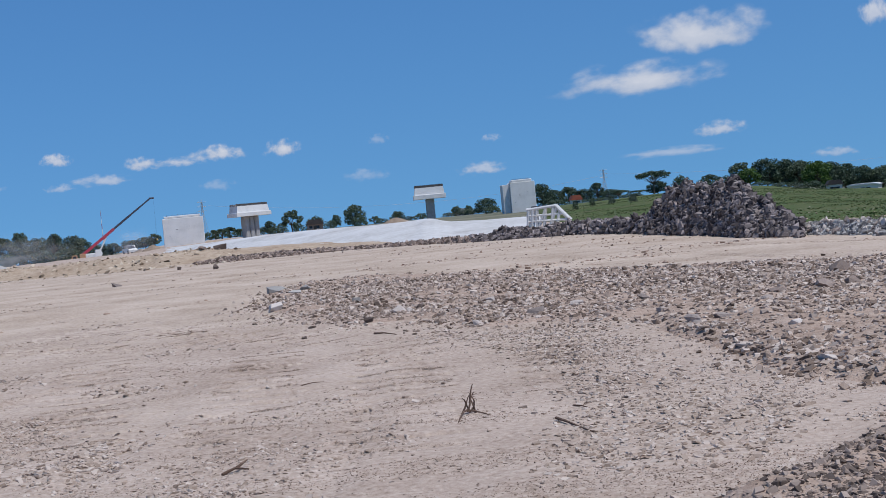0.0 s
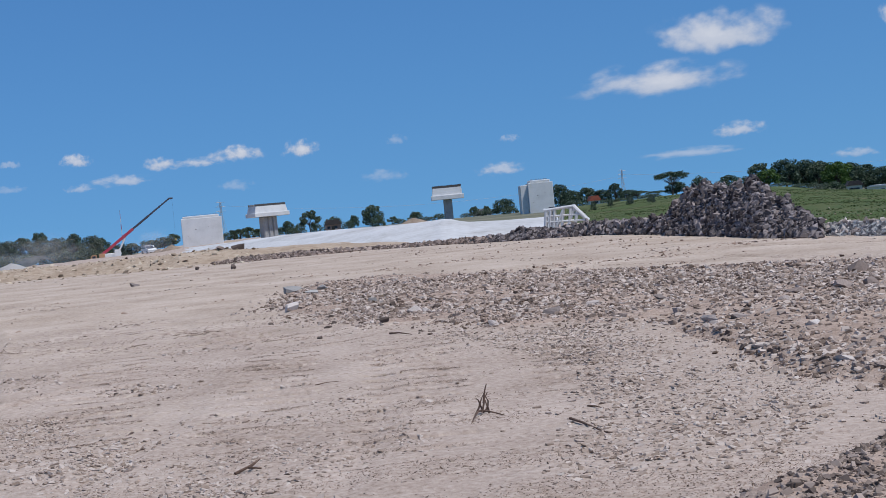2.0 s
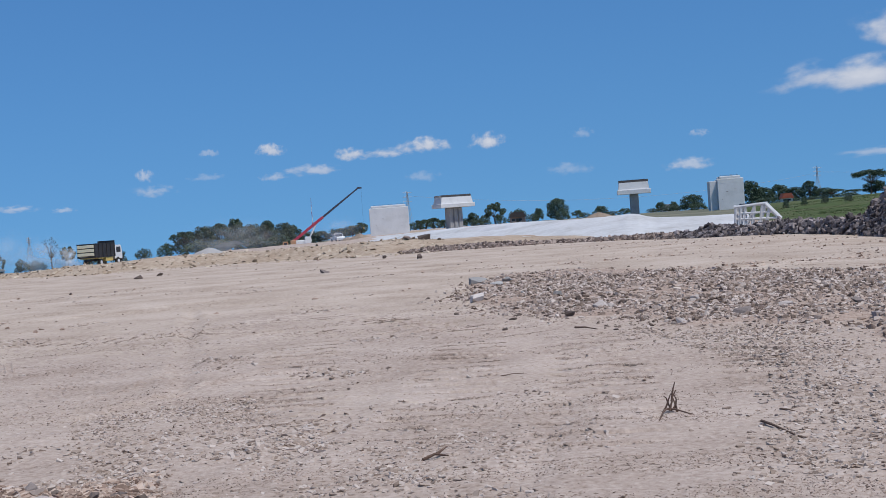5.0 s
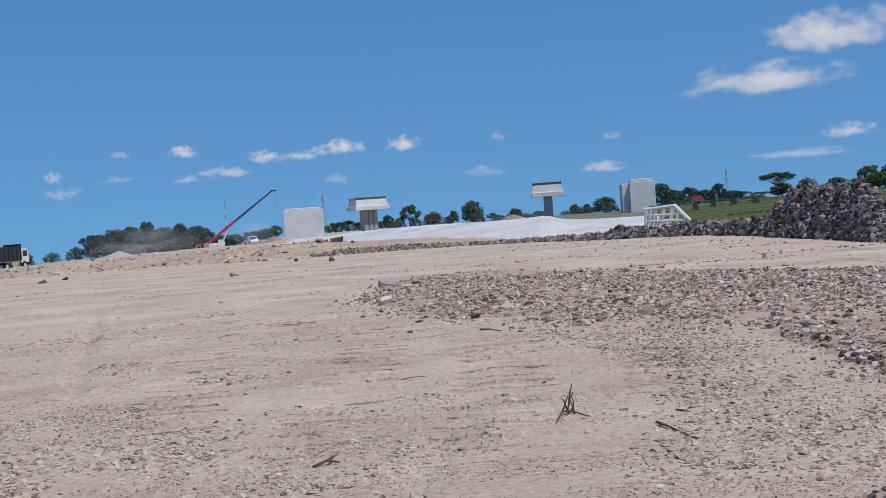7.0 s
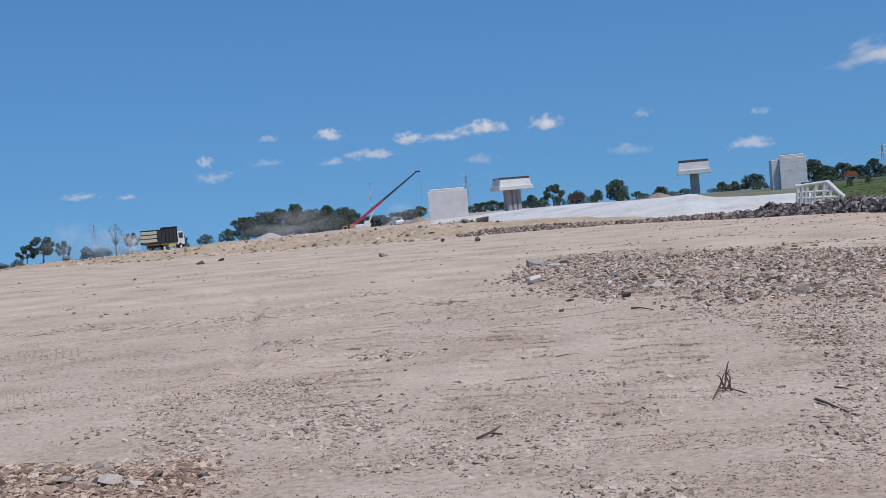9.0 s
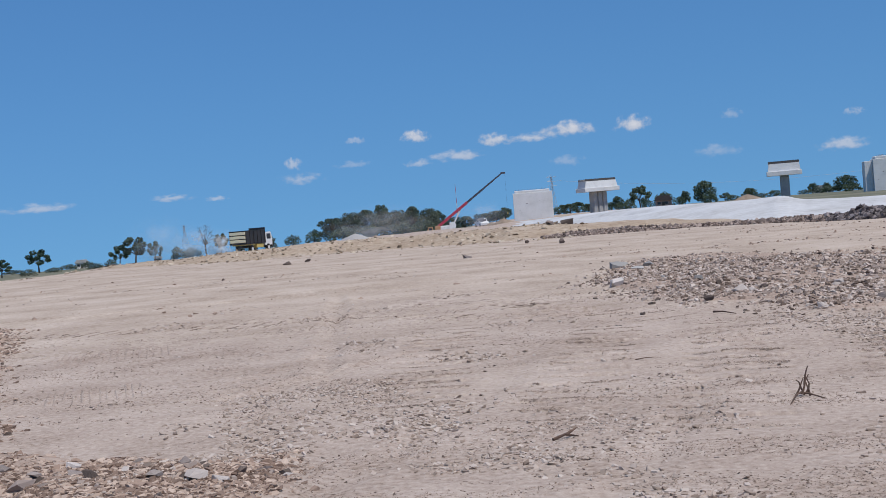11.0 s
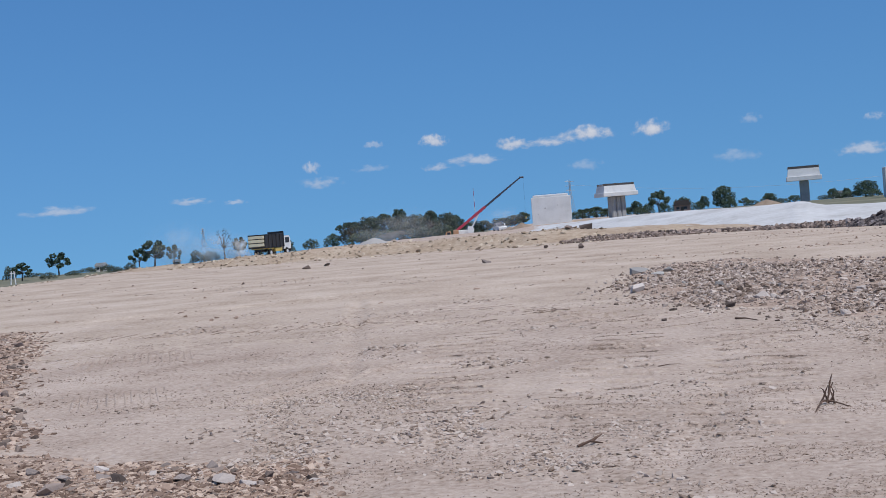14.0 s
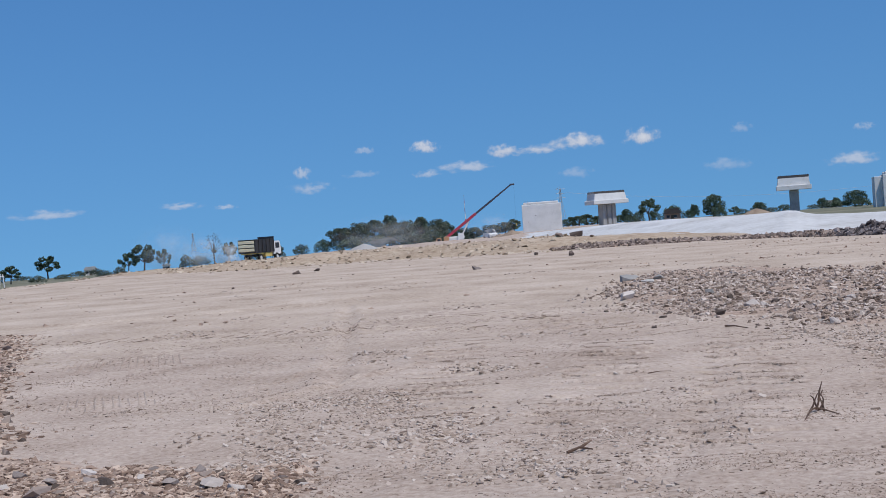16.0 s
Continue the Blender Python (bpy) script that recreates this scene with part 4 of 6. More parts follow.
# the dry root that stands up from the dirt, sticks and bark
def stick(name, points, radius, label, at, category="stick"):
    x, y = at
    ob = thing(name, label, category, Matrix.Translation((x, y, on_ground(x, y) - 0.006)))
    for i, line in enumerate(points):
        bm = bmesh.new()
        for k, (a, b) in enumerate(zip(line, line[1:])):
            n = len(line) - 1
            rod(bm, a, b, radius * (1 - 0.6 * k / n), radius * (1 - 0.6 * (k + 1) / n), 6)
        part("twig" if i else "stem", bm, DRYWOOD, ob)
    return ob


stick("dry_root", [
    [(0.01, 0.02, 0.03), (-0.035, -0.05, 0.032), (-0.075, -0.16, 0.018), (-0.13, -0.38, 0.006)],
    [(-0.01, 0.0, 0.03), (0.045, -0.03, 0.026), (0.09, -0.09, 0.016), (0.14, -0.17, 0.004)],
    [(-0.045, 0.0, 0.0), (-0.015, 0.0, 0.05), (0.0, 0.0, 0.09), (0.018, 0.0, 0.13)],
    [(0.055, 0.01, 0.0), (0.045, 0.0, 0.05), (0.03, 0.01, 0.10), (0.026, 0.0, 0.145)],
    [(0.02, 0.03, 0.01), (0.0, 0.02, 0.06), (-0.012, 0.01, 0.10), (-0.03, 0.0, 0.115)],
    [(0.0, -0.02, 0.02), (0.018, -0.01, 0.07), (0.03, 0.0, 0.11), (0.052, 0.0, 0.15)],
    [(0.03, 0.02, 0.02), (0.05, 0.03, 0.05), (0.055, 0.02, 0.085), (0.04, 0.02, 0.12)],
    [(0.02, 0, 0.08), (0.028, 0.0, 0.13), (0.036, 0.0, 0.165), (0.05, 0.0, 0.205)]], 0.008, "forked dry root with frayed fibres standing on the dirt", (1.10, 8.12), "root")
stick("dry_stick", [[(-0.045, 0.29, 0.015), (-0.02, 0.1, 0.02), (0.012, -0.12, 0.015), (0.045, -0.29, 0.012)]], 0.010, "thin brown dry stick lying on the dirt", (1.605, 7.2))
stick("dry_stick", [[(-0.035, 0.075, 0.012), (0.0, 0.0, 0.018), (0.035, -0.075, 0.012)]], 0.007, "short brown dry twig lying on the dirt", (1.815, 7.85))
stick("dry_stick", [[(-0.10, 0.2, 0.02), (0.0, 0.05, 0.03), (0.12, -0.2, 0.02)]], 0.012, "dark broken stick lying on the dirt", (1.1, 14.1))
stick("dry_stick", [[(-0.1, -0.03, 0.012), (0.0, 0.01, 0.02), (0.1, 0.05, 0.012)]], 0.005, "thin pale dry twig lying on the dirt", (0.14, 10.44))
stick("bark_piece", [[(-0.09, -0.04, 0.012), (-0.02, 0.02, 0.03), (0.06, 0.0, 0.02)], [(-0.01, 0.02, 0.03), (0.03, 0.09, 0.045), (0.05, 0.13, 0.05)]], 0.011, "curled piece of brown bark on the dirt", (-0.40, 7.08), "bark")

# ---------------------------------------------------------------- bridge works
def facing(az, r, z=0.0, turn=0.0):
    """A pose at that bearing whose x runs to the right and y away from the platform."""
    return Matrix.Translation(polar(az, r, z)) @ pose(0, 0, 0, 0, 0, az + turn)


def pour_lines(parent, x0, x1, y, zs, material):
    for z in zs:
        part("pour_joint", box_bm(x0, x1, y - 0.012, y + 0.02, z, z + 0.05), material, parent)


def abutment(az, r, wide, deep, tall, turn, label, step=0.0):
    ob = thing("abutment", label, "bridge abutment", facing(az, r, -0.4, turn), "bridge works")
    w = wide / 2
    part("wall", box_bm(-w, w, 0, deep, 0, tall - 0.45, bevel=0.06), CONCRETE, ob)
    part("crest", box_bm(-w + 0.35, w - 0.5, 0.12, deep - 0.2, tall - 0.45, tall, bevel=0.08), CAP_CONCRETE, ob)
    if step:
        part("side_wall", box_bm(-w - step, -w - 0.01, 0.9, deep + 0.8, 0, tall - 0.75, bevel=0.05), CONCRETE, ob)
    pour_lines(ob, -w + 0.02, w - 0.02, 0, [tall * k for k in (0.30, 0.56, 0.80)], CAP_CONCRETE)
    for x, z, s in ((-w * 0.35, tall * 0.55, 0.28), (w * 0.3, tall * 0.62, 0.12), (-w * 0.7, tall * 0.35, 0.10)):
        part("form_hole", box_bm(x, x + s, -0.02, 0.05, z, z + 0.10), REBAR, ob)
    bm = bmesh.new()
    for i in range(22):
        x = -w + 0.6 + (wide - 1.4) * i / 21
        rod(bm, (x, deep * 0.3, tall - 0.02), (x, deep * 0.3, tall + 0.16 + 0.06 * (i % 3)), 0.03, sides=5)
    tagged(part("starter_bars", bm, REBAR, ob), kind="stuff")
    return ob


def pier(az, r, cap_w, cap_h, col_w, under, turn, deep, grooves, label):
    """Hammerhead pier: a grooved column, a cap with a lower ledge, bearing plinths and starter bars."""
    ob = thing("bridge_pier", label, "bridge pier", facing(az, r, -0.6, turn), "bridge works")
    u = under + 0.6
    w, c = cap_w / 2, col_w / 2
    n = grooves
    # column colour carries the shade below the cap
    for i in range(n):
        x0, x1 = -c + col_w * i / n, -c + col_w * (i + 1) / n
        part("column", box_bm(x0 + 0.04, x1 - 0.04, -deep / 2, deep / 2, 0, u + 0.02, bevel=0.18), COLUMN_CONCRETE, ob)
    if n > 1:
        part("column_web", box_bm(-c + 0.2, c - 0.2, -deep / 2 + 0.3, deep / 2 - 0.3, 0, u), COLUMN_CONCRETE, ob)
    h = cap_h
    d = deep / 2 + 0.9
    part("ledge", box_bm(-w, w, -d - 0.35, d + 0.35, u, u + h * 0.30, bevel=0.05), CAP_CONCRETE, ob)
    bm = bmesh.new()
    a = [bm.verts.new((x, y, u + h * 0.302)) for x, y in ((-w + 0.25, -d), (w - 0.25, -d), (w - 0.25, d), (-w + 0.25, d))]
    b = [bm.verts.new((x * 0.93, y * 0.9, u + h * 0.80)) for x, y in ((-w + 0.25, -d), (w - 0.25, -d), (w - 0.25, d), (-w + 0.25, d))]
    bm.faces.new(a[::-1])
    bm.faces.new(b)
    for i in range(4):
        j = (i + 1) % 4
        bm.faces.new((a[i], a[j], b[j], b[i]))
    part("cap", bm, CAP_CONCRETE, ob)
    for i in range(5):
        x = (-w + 0.8) + (cap_w - 1.6) * i / 4
        part("bearing_plinth", box_bm(x - 0.42, x + 0.42, -d * 0.55, d * 0.55, u + h * 0.802, u + h * 0.90, bevel=0.03), COLUMN_CONCRETE, ob)
    # added dark strips: the starter bars massed into one band
    for y in (-d * 0.82, d * 0.80):
        part("bar_band", box_bm(-w + 0.45, w - 0.45, y, y + 0.07, u + h * 0.803, u + h * 0.955), BAR_BAND, ob, "dark strip standing in for the dense starter bars")
    bm = bmesh.new()
    for i in range(60):
        x = (-w + 0.5) + (cap_w - 1.0) * i / 59
        for y in (-d * 0.7, d * 0.7):
            rod(bm, (x, y, u + h * 0.79), (x, y, u + h * (0.96 + 0.012 * (i * 7 % 4))), 0.02, sides=4)
    for y in (-d * 0.7, d * 0.7):
        for z in (0.86, 0.93):
            rod(bm, (-w + 0.4, y, u + h * z), (w - 0.4, y, u + h * z), 0.045, sides=5)
    tagged(part("starter_bars", bm, REBAR, ob), kind="stuff")
    return ob


abutment(3.92, 240, 7.75, 4.0, 5.95, 0, "pale concrete bridge abutment wall with starter bars")
pier(0.88, 240, 7.3, 2.6, 3.05, 4.15, 24, 2.2, 3, "concrete hammerhead bridge pier with three grooved columns")
pier(-7.56, 270, 7.2, 3.2, 2.0, 4.55, 2, 1.7, 1, "slender concrete hammerhead bridge pier with pale cap")
abutment(-11.95, 225, 4.6, 5.0, 6.4, 6, "tall pale concrete bridge abutment with darker side wall", step=1.35)


# white steel formwork frames lying at the end of the bank
def steel_frame():
    ob = thing("steel_frame", "white steel tube formwork frame leaning over the rocks", "steel frame", facing(-12.95, 60, 0.0, -4))
    z0 = on_ground(*polar(-12.95, 60)[:2]) + 0.05
    top, w = 1.12, 1.06
    for y in (0.0, 0.9):
        for x in (-w, -w + 0.22):
            part("post", rod(bmesh.new(), (x, y, z0), (x + 0.10, y, z0 + top - 0.14), 0.066), GALV, ob)
        part("top_rail", rod(bmesh.new(), (-w, y, z0 + top - 0.12), (w * 0.42, y, z0 + top - 0.02), 0.066), GALV, ob)
        part("lower_rail", rod(bmesh.new(), (-w, y, z0 + 0.42), (w * 0.9, y, z0 + 0.36), 0.050), GALV, ob)
        part("sloping_leg", rod(bmesh.new(), (w * 0.35, y, z0 + top - 0.02), (w, y, z0 + 0.32), 0.080), GALV, ob)
        for x0, x1 in ((-0.55, -0.62), (-0.12, -0.28), (0.25, 0.080), (0.55, 0.35)):
            part("brace", rod(bmesh.new(), (x0, y, z0 + top - 0.1 - max(0, x0 - 0.35) * 0.9), (x1, y, z0 + 0.02), 0.050), GALV, ob)
        part("middle_rail", rod(bmesh.new(), (-w, y, z0 + 0.70), (w * 0.7, y, z0 + 0.66), 0.046), GALV, ob)
        part("diagonal", rod(bmesh.new(), (-0.55, y, z0 + 0.05), (-0.1, y, z0 + top - 0.1), 0.046), GALV, ob)
        part("diagonal", rod(bmesh.new(), (0.0, y, z0 + 0.05), (0.42, y, z0 + top - 0.12), 0.046), GALV, ob)
    for x in (-w, -0.6, -0.3, 0.1, 0.4):
        part("cross_tube", rod(bmesh.new(), (x, 0, z0 + top - 0.08), (x, 0.9, z0 + top - 0.08), 0.056), GALV, ob)
    part("panel", box_bm(-w + 0.25, 0.1, 0.15, 0.75, z0 + top - 0.03, z0 + top + 0.03), DARK_STEEL, ob, "dark plywood formwork panel")
    return ob


steel_frame()


def mound(az, r, wide, tall, material, label, seed, name="dirt_mound", deep=0.8):
    n, m = 40, 14
    verts, faces = [], []
    c = polar(az, r)
    base = on_ground(c.x, c.y)
    for i in range(m + 1):
        s = i / m
        for j in range(n):
            t = 2 * math.pi * j / n
            k = 1 + 0.22 * noise.noise(Vector((math.cos(t) * 1.5 + seed, math.sin(t) * 1.5, s)))
            rad = (1 - s) * wide / 2 * k
            z = tall * (s ** 0.85) * (1 + 0.18 * noise.noise(Vector((math.cos(t) * (1 - s) * 2 + seed, math.sin(t) * (1 - s) * 2, 3)))) - 0.25 * (1 - s)
            verts.append((math.cos(t) * rad, math.sin(t) * rad * deep, z))
    for i in range(m):
        for j in range(n):
            k = (j + 1) % n
            faces.append((i * n + j, i * n + k, (i + 1) * n + k, (i + 1) * n + j))
    ob = solid(name, verts, faces, material, smooth=True)
    ob.matrix_world = facing(az, r, base)
    return tagged(ob, label, "mound", "spoil mounds")


mound(5.35, 232, 5.2, 0.95, SOIL, "brown soil heap beside the abutment", 1)
mound(5.95, 236, 3.4, 0.7, SOIL, "small brown soil heap beside the abutment", 2)
mound(12.4, 118, 4.6, 0.62, PALE_FILL, "pale grey gravel heap on the sandy berm", 3)
mound(11.4, 190, 6.5, 1.2, SOIL, "brown soil heap in front of the trees", 4)
mound(9.75, 200, 5.0, 1.4, SOIL, "brown soil heap in front of the trees", 5)
mound(-5.9, 200, 8.0, 1.25, SOIL, "dark brown soil heap behind the white bank", 6)
mound(-7.35, 82, 2.6, 0.5, WHITE, "small white limestone heap on the bank", 7)


# ---------------------------------------------------------------- vehicles
def wheel(parent, x, y, radius, wide):
    bm = bmesh.new()
    bmesh.ops.create_cone(bm, cap_ends=True, segments=20, radius1=radius, radius2=radius, depth=wide, matrix=Matrix.Translation((x, y, radius)) @ pose(0, 0, 0, 90))
    bmesh.ops.bevel(bm, geom=[e for e in bm.edges if len(e.link_faces) == 2 and any(len(f.verts) > 4 for f in e.link_faces)], offset=radius * 0.12, segments=2, affect="EDGES")
    tyre = part("tyre", bm, RUBBER, parent)
    bm = bmesh.new()
    bmesh.ops.create_cone(bm, cap_ends=True, segments=16, radius1=radius * 0.55, radius2=radius * 0.5, depth=wide + 0.03, matrix=Matrix.Translation((x, y, radius)) @ pose(0, 0, 0, 90))
    part("rim", bm, GALV, tyre)


def dump_truck(az, r, turn):
    c = polar(az, r)
    ob = thing("dump_truck", "dusty dump truck with white cab and black and cream tipping body", "truck", facing(az, r, on_ground(c.x, c.y), turn))
    part("chassis", box_bm(-2.9, 2.8, -0.45, 0.45, 0.62, 0.88, bevel=0.03), BLACK, ob)
    for x in (2.05, -1.6):
        for y in (-0.95, 0.95):
            wheel(ob, x, y, 0.46, 0.30)
    # cab
    cab = part("cab", prism(bmesh.new(), [(1.45, 0.75), (3.05, 0.75), (3.1, 1.35), (2.9, 2.25), (2.7, 2.38), (1.5, 2.38), (1.45, 2.2)], -1.0, 1.0), WHITE_PAINT, ob)
    part("windscreen", prism(bmesh.new(), [(3.09, 1.45), (3.11, 1.45), (2.93, 2.2), (2.91, 2.2)], -0.88, 0.88), GLASS, cab)
    for y in (-1.012, 0.992):
        part("side_window", box_bm(1.85, 2.75, y, y + 0.02, 1.5, 2.15), GLASS, cab)
    part("bumper", box_bm(2.95, 3.2, -1.0, 1.0, 0.5, 0.78, bevel=0.04), BLACK, cab)
    for y in (-0.75, 0.75):
        part("headlight", box_bm(3.06, 3.14, y - 0.16, y + 0.16, 0.9, 1.08, bevel=0.03), GALV, cab)
    # tipping body with ribs, yellow under-frame and boards at the tail
    body = part("tipping_body", box_bm(-3.0, 1.3, -1.15, 1.15, 1.05, 1.15), BLACK, ob)
    for y in (-1.15, 1.09):
        part("side_board", box_bm(-3.0, 1.3, y, y + 0.06, 1.15, 2.62), BLACK, body)
        for i in range(6):
            x = -2.95 + 0.83 * i
            part("side_rib", box_bm(x, x + 0.08, y - 0.06, y + 0.12, 1.1, 2.68), BLACK, body)
        part("top_rail", box_bm(-3.0, 1.3, y - 0.03, y + 0.09, 2.62, 2.70), BLACK, body)
    part("headboard", box_bm(1.3, 1.38, -1.15, 1.15, 1.1, 2.95), BLACK, body)
    for i in range(3):
        part("tail_board", box_bm(-3.08, -3.0, -1.12, 1.12, 1.28 + 0.46 * i, 1.62 + 0.46 * i, bevel=0.02), CREAM, body, "cream painted tail board")
    part("toolbox", box_bm(-0.6, 0.9, -1.1, -0.5, 0.55, 1.0, bevel=0.03), YELLOW, ob, "yellow painted tool box")
    part("under_frame", box_bm(-2.9, 1.2, -0.9, 0.9, 0.92, 1.04), YELLOW, ob, "yellow painted under-frame")
    for y in (-1.1, 0.95):
        part("mudguard", prism(bmesh.new(), [(-2.2, 0.9), (-2.2, 0.98), (-1.0, 0.98), (-1.0, 0.9)], y, y + 0.15), YELLOW, ob)
    return ob


dump_truck(17.2, 150, 57)


def crane():
    """A truck crane with its telescopic boom raised."""
    az, r = 8.22, 268
    c = polar(az, r)
    ob = thing("truck_crane", "truck crane with raised red and dark blue telescopic boom", "crane", facing(az, r, on_ground(c.x, c.y), 0))
    part("carrier", box_bm(-2.2, 5.2, 0.3, 2.7, 0.7, 1.35, bevel=0.05), ORANGE, ob)
    cab = part("cab", prism(bmesh.new(), [(-3.6, 0.7), (-2.3, 0.7), (-2.3, 2.2), (-3.3, 2.2), (-3.6, 1.5)], 0.4, 2.6), ORANGE, ob)
    part("cab_window", box_bm(-3.2, -2.5, 0.385, 0.40, 1.45, 2.0), GLASS, cab)
    for x in (-2.6, -1.2, 2.4, 3.8):
        for y in (0.5, 2.5):
            wheel(ob, x, y, 0.55, 0.35)
    part("turntable", box_bm(-0.6, 2.2, 0.4, 2.6, 1.36, 2.3, bevel=0.1), WHITE_PAINT, ob)
    part("operator_cab", prism(bmesh.new(), [(1.3, 1.4), (2.6, 1.4), (2.9, 2.1), (2.6, 3.0), (1.5, 3.0)], -0.2, 0.7), WHITE_PAINT, ob, "white operator cab")
    part("counterweight", box_bm(-1.8, -0.6, 0.4, 2.6, 1.4, 2.4, bevel=0.08), ORANGE, ob)
    foot, tip = Vector((-1.2, 1.5, 2.1)), Vector((13.9, 1.5, 12.9))
    run = tip - foot
    lean = -math.degrees(math.atan2(run.z, run.x))

    def boom(name, s0, s1, size, material, label=""):
        bm = box_bm(0, run.length * (s1 - s0), -size / 2, size / 2, -size * 0.6, size * 0.6, bevel=size * 0.15)
        bm.transform(Matrix.Translation(foot + run * s0) @ pose(0, 0, 0, 0, lean, 0))
        return part(name, bm, material, ob, label)

    boom("boom_base", 0.0, 0.46, 0.50, RED, "red boom base section")
    boom("boom_section", 0.455, 0.70, 0.38, DARK_STEEL, "dark blue boom section")
    boom("boom_section", 0.695, 0.86, 0.32, DARK_STEEL, "dark blue boom section")
    boom("boom_section", 0.855, 1.0, 0.27, DARK_STEEL, "dark blue boom section")
    part("boom_head", box_bm(tip.x - 0.3, tip.x + 0.75, 1.25, 1.75, tip.z - 0.2, tip.z + 0.18, bevel=0.06), DARK_STEEL, ob)
    part("lift_ram", rod(bmesh.new(), (1.9, 1.5, 1.7), foot + run * 0.34 + Vector((0.1, 0, -0.3)), 0.16), WHITE_PAINT, ob, "white lifting ram")
    part("hoist_rope", rod(bmesh.new(), (tip.x + 0.6, 1.5, tip.z - 0.1), (tip.x + 0.6, 1.5, 4.2), 0.012, sides=5), DARK_STEEL, ob)
    part("hook_block", box_bm(tip.x + 0.48, tip.x + 0.72, 1.38, 1.62, 3.7, 4.2, bevel=0.08), YELLOW, ob)
    for x in (-1.6, 4.6):
        part("outrigger", box_bm(x - 0.15, x + 0.15, -0.9, 0.3, 0.05, 0.9, bevel=0.03), ORANGE, ob)
    return ob


crane()


def pickup(az, r, turn):
    c = polar(az, r)
    ob = thing("pickup_truck", "small white pickup truck parked beside a soil heap", "truck", facing(az, r, on_ground(c.x, c.y), turn))
    body = part("body", prism(bmesh.new(), [(-2.1, 0.35), (2.1, 0.35), (2.15, 0.75), (1.9, 1.0), (0.95, 1.05), (0.5, 1.62), (-0.6, 1.66), (-0.75, 1.02), (-2.1, 1.02)], -0.85, 0.85), WHITE_PAINT, ob)
    part("windscreen", prism(bmesh.new(), [(0.94, 1.09), (0.97, 1.09), (0.55, 1.57), (0.52, 1.57)], -0.72, 0.72), GLASS, body)
    for y in (-0.862, 0.842):
        part("side_window", box_bm(-0.55, 0.5, y, y + 0.02, 1.1, 1.52), GLASS, body)
    for x in (-1.35, 1.35):
        for y in (-0.78, 0.78):
            wheel(ob, x, y, 0.34, 0.22)
    return ob


pickup(6.4, 240, -72)


# ---------------------------------------------------------------- pylons, mast, wires
def pylon(az, r, tall, base_w, label, arms=(0.72, 0.83, 0.94)):
    c = polar(az, r)
    ob = thing("pylon", label, "power pylon", facing(az, r, -2.3, 20), "power line")
    def half(z):
        return base_w / 2 * max(0.14, 1 - 1.15 * z / tall) if z < tall * 0.72 else base_w / 2 * 0.16
    levels = [tall * k for k in (0, 0.2, 0.38, 0.53, 0.66, 0.76, 0.86, 0.95)]
    t = max(0.10, r / 9000)
    for sx in (-1, 1):
        for sy in (-1, 1):
            bm = bmesh.new()
            for a, b in zip(levels, levels[1:]):
                rod(bm, (sx * half(a), sy * half(a), a), (sx * half(b), sy * half(b), b), t, sides=4)
            part("leg", bm, STEEL, ob)
    bm = bmesh.new()
    for a, b in zip(levels, levels[1:]):
        for s in (-1, 1):
            rod(bm, (-half(a), s * half(a), a), (half(b), s * half(b), b), t * 0.7, sides=4)
            rod(bm, (half(a), s * half(a), a), (-half(b), s * half(b), b), t * 0.7, sides=4)
    part("lattice", bm, STEEL, ob)
    for k in arms:
        part("cross_arm", rod(rod(bmesh.new(), (-tall * 0.12, 0, tall * k), (tall * 0.12, 0, tall * k), t * 1.2, sides=4), (-tall * 0.12, 0, tall * k), (0, 0, tall * (k + 0.045)), t * 0.7, sides=4), STEEL, ob)
    part("peak", rod(bmesh.new(), (0, 0, tall * 0.94), (0, 0, tall), t, sides=4), STEEL, ob)
    return ob


pylon(2.98, 820, 27, 5.5, "grey steel lattice power pylon on the horizon")
pylon(-15.78, 900, 24.5, 5.0, "grey steel lattice power pylon behind the trees")
pylon(20.2, 1100, 17, 4.5, "far grey steel lattice pylon in the haze")


def mast():
    ob = thing("radio_mast", "thin red and white radio mast behind the crane", "mast", facing(7.5, 700, -2.2))
    for i in range(7):
        part("mast_section", rod(bmesh.new(), (0, 0, i * 3.0), (0, 0, i * 3.0 + 3.0), 0.30 - 0.03 * i, sides=6), RED if i % 2 == 0 else WHITE_PAINT, ob)
    part("antenna", rod(bmesh.new(), (0, 0, 21), (0, 0, 22.8), 0.12, sides=5), STEEL, ob)


mast()


def wire(a, b, sag, label):
    cu = bpy.data.curves.new("power_wire", "CURVE")
    cu.dimensions, cu.bevel_depth, cu.bevel_resolution = "3D", 0.06, 1
    sp = cu.splines.new("POLY")
    n = 40
    sp.points.add(n)
    for i in range(n + 1):
        s = i / n
        p = Vector(a).lerp(Vector(b), s)
        p.z -= sag * 4 * s * (1 - s)
        sp.points[i].co = (*p, 1)
    cu.materials.append(STEEL)
    return tagged(new("power_wire", cu), label, "power wire", "power line")


wire(polar(2.7, 818, 20.3), polar(-15.5, 898, 16.5), 9.0, "thin dark power wire sagging between pylons")
wire(polar(-16.0, 900, 17.5), polar(-34, 980, 15), 6, "thin dark power wire leading away from a pylon")


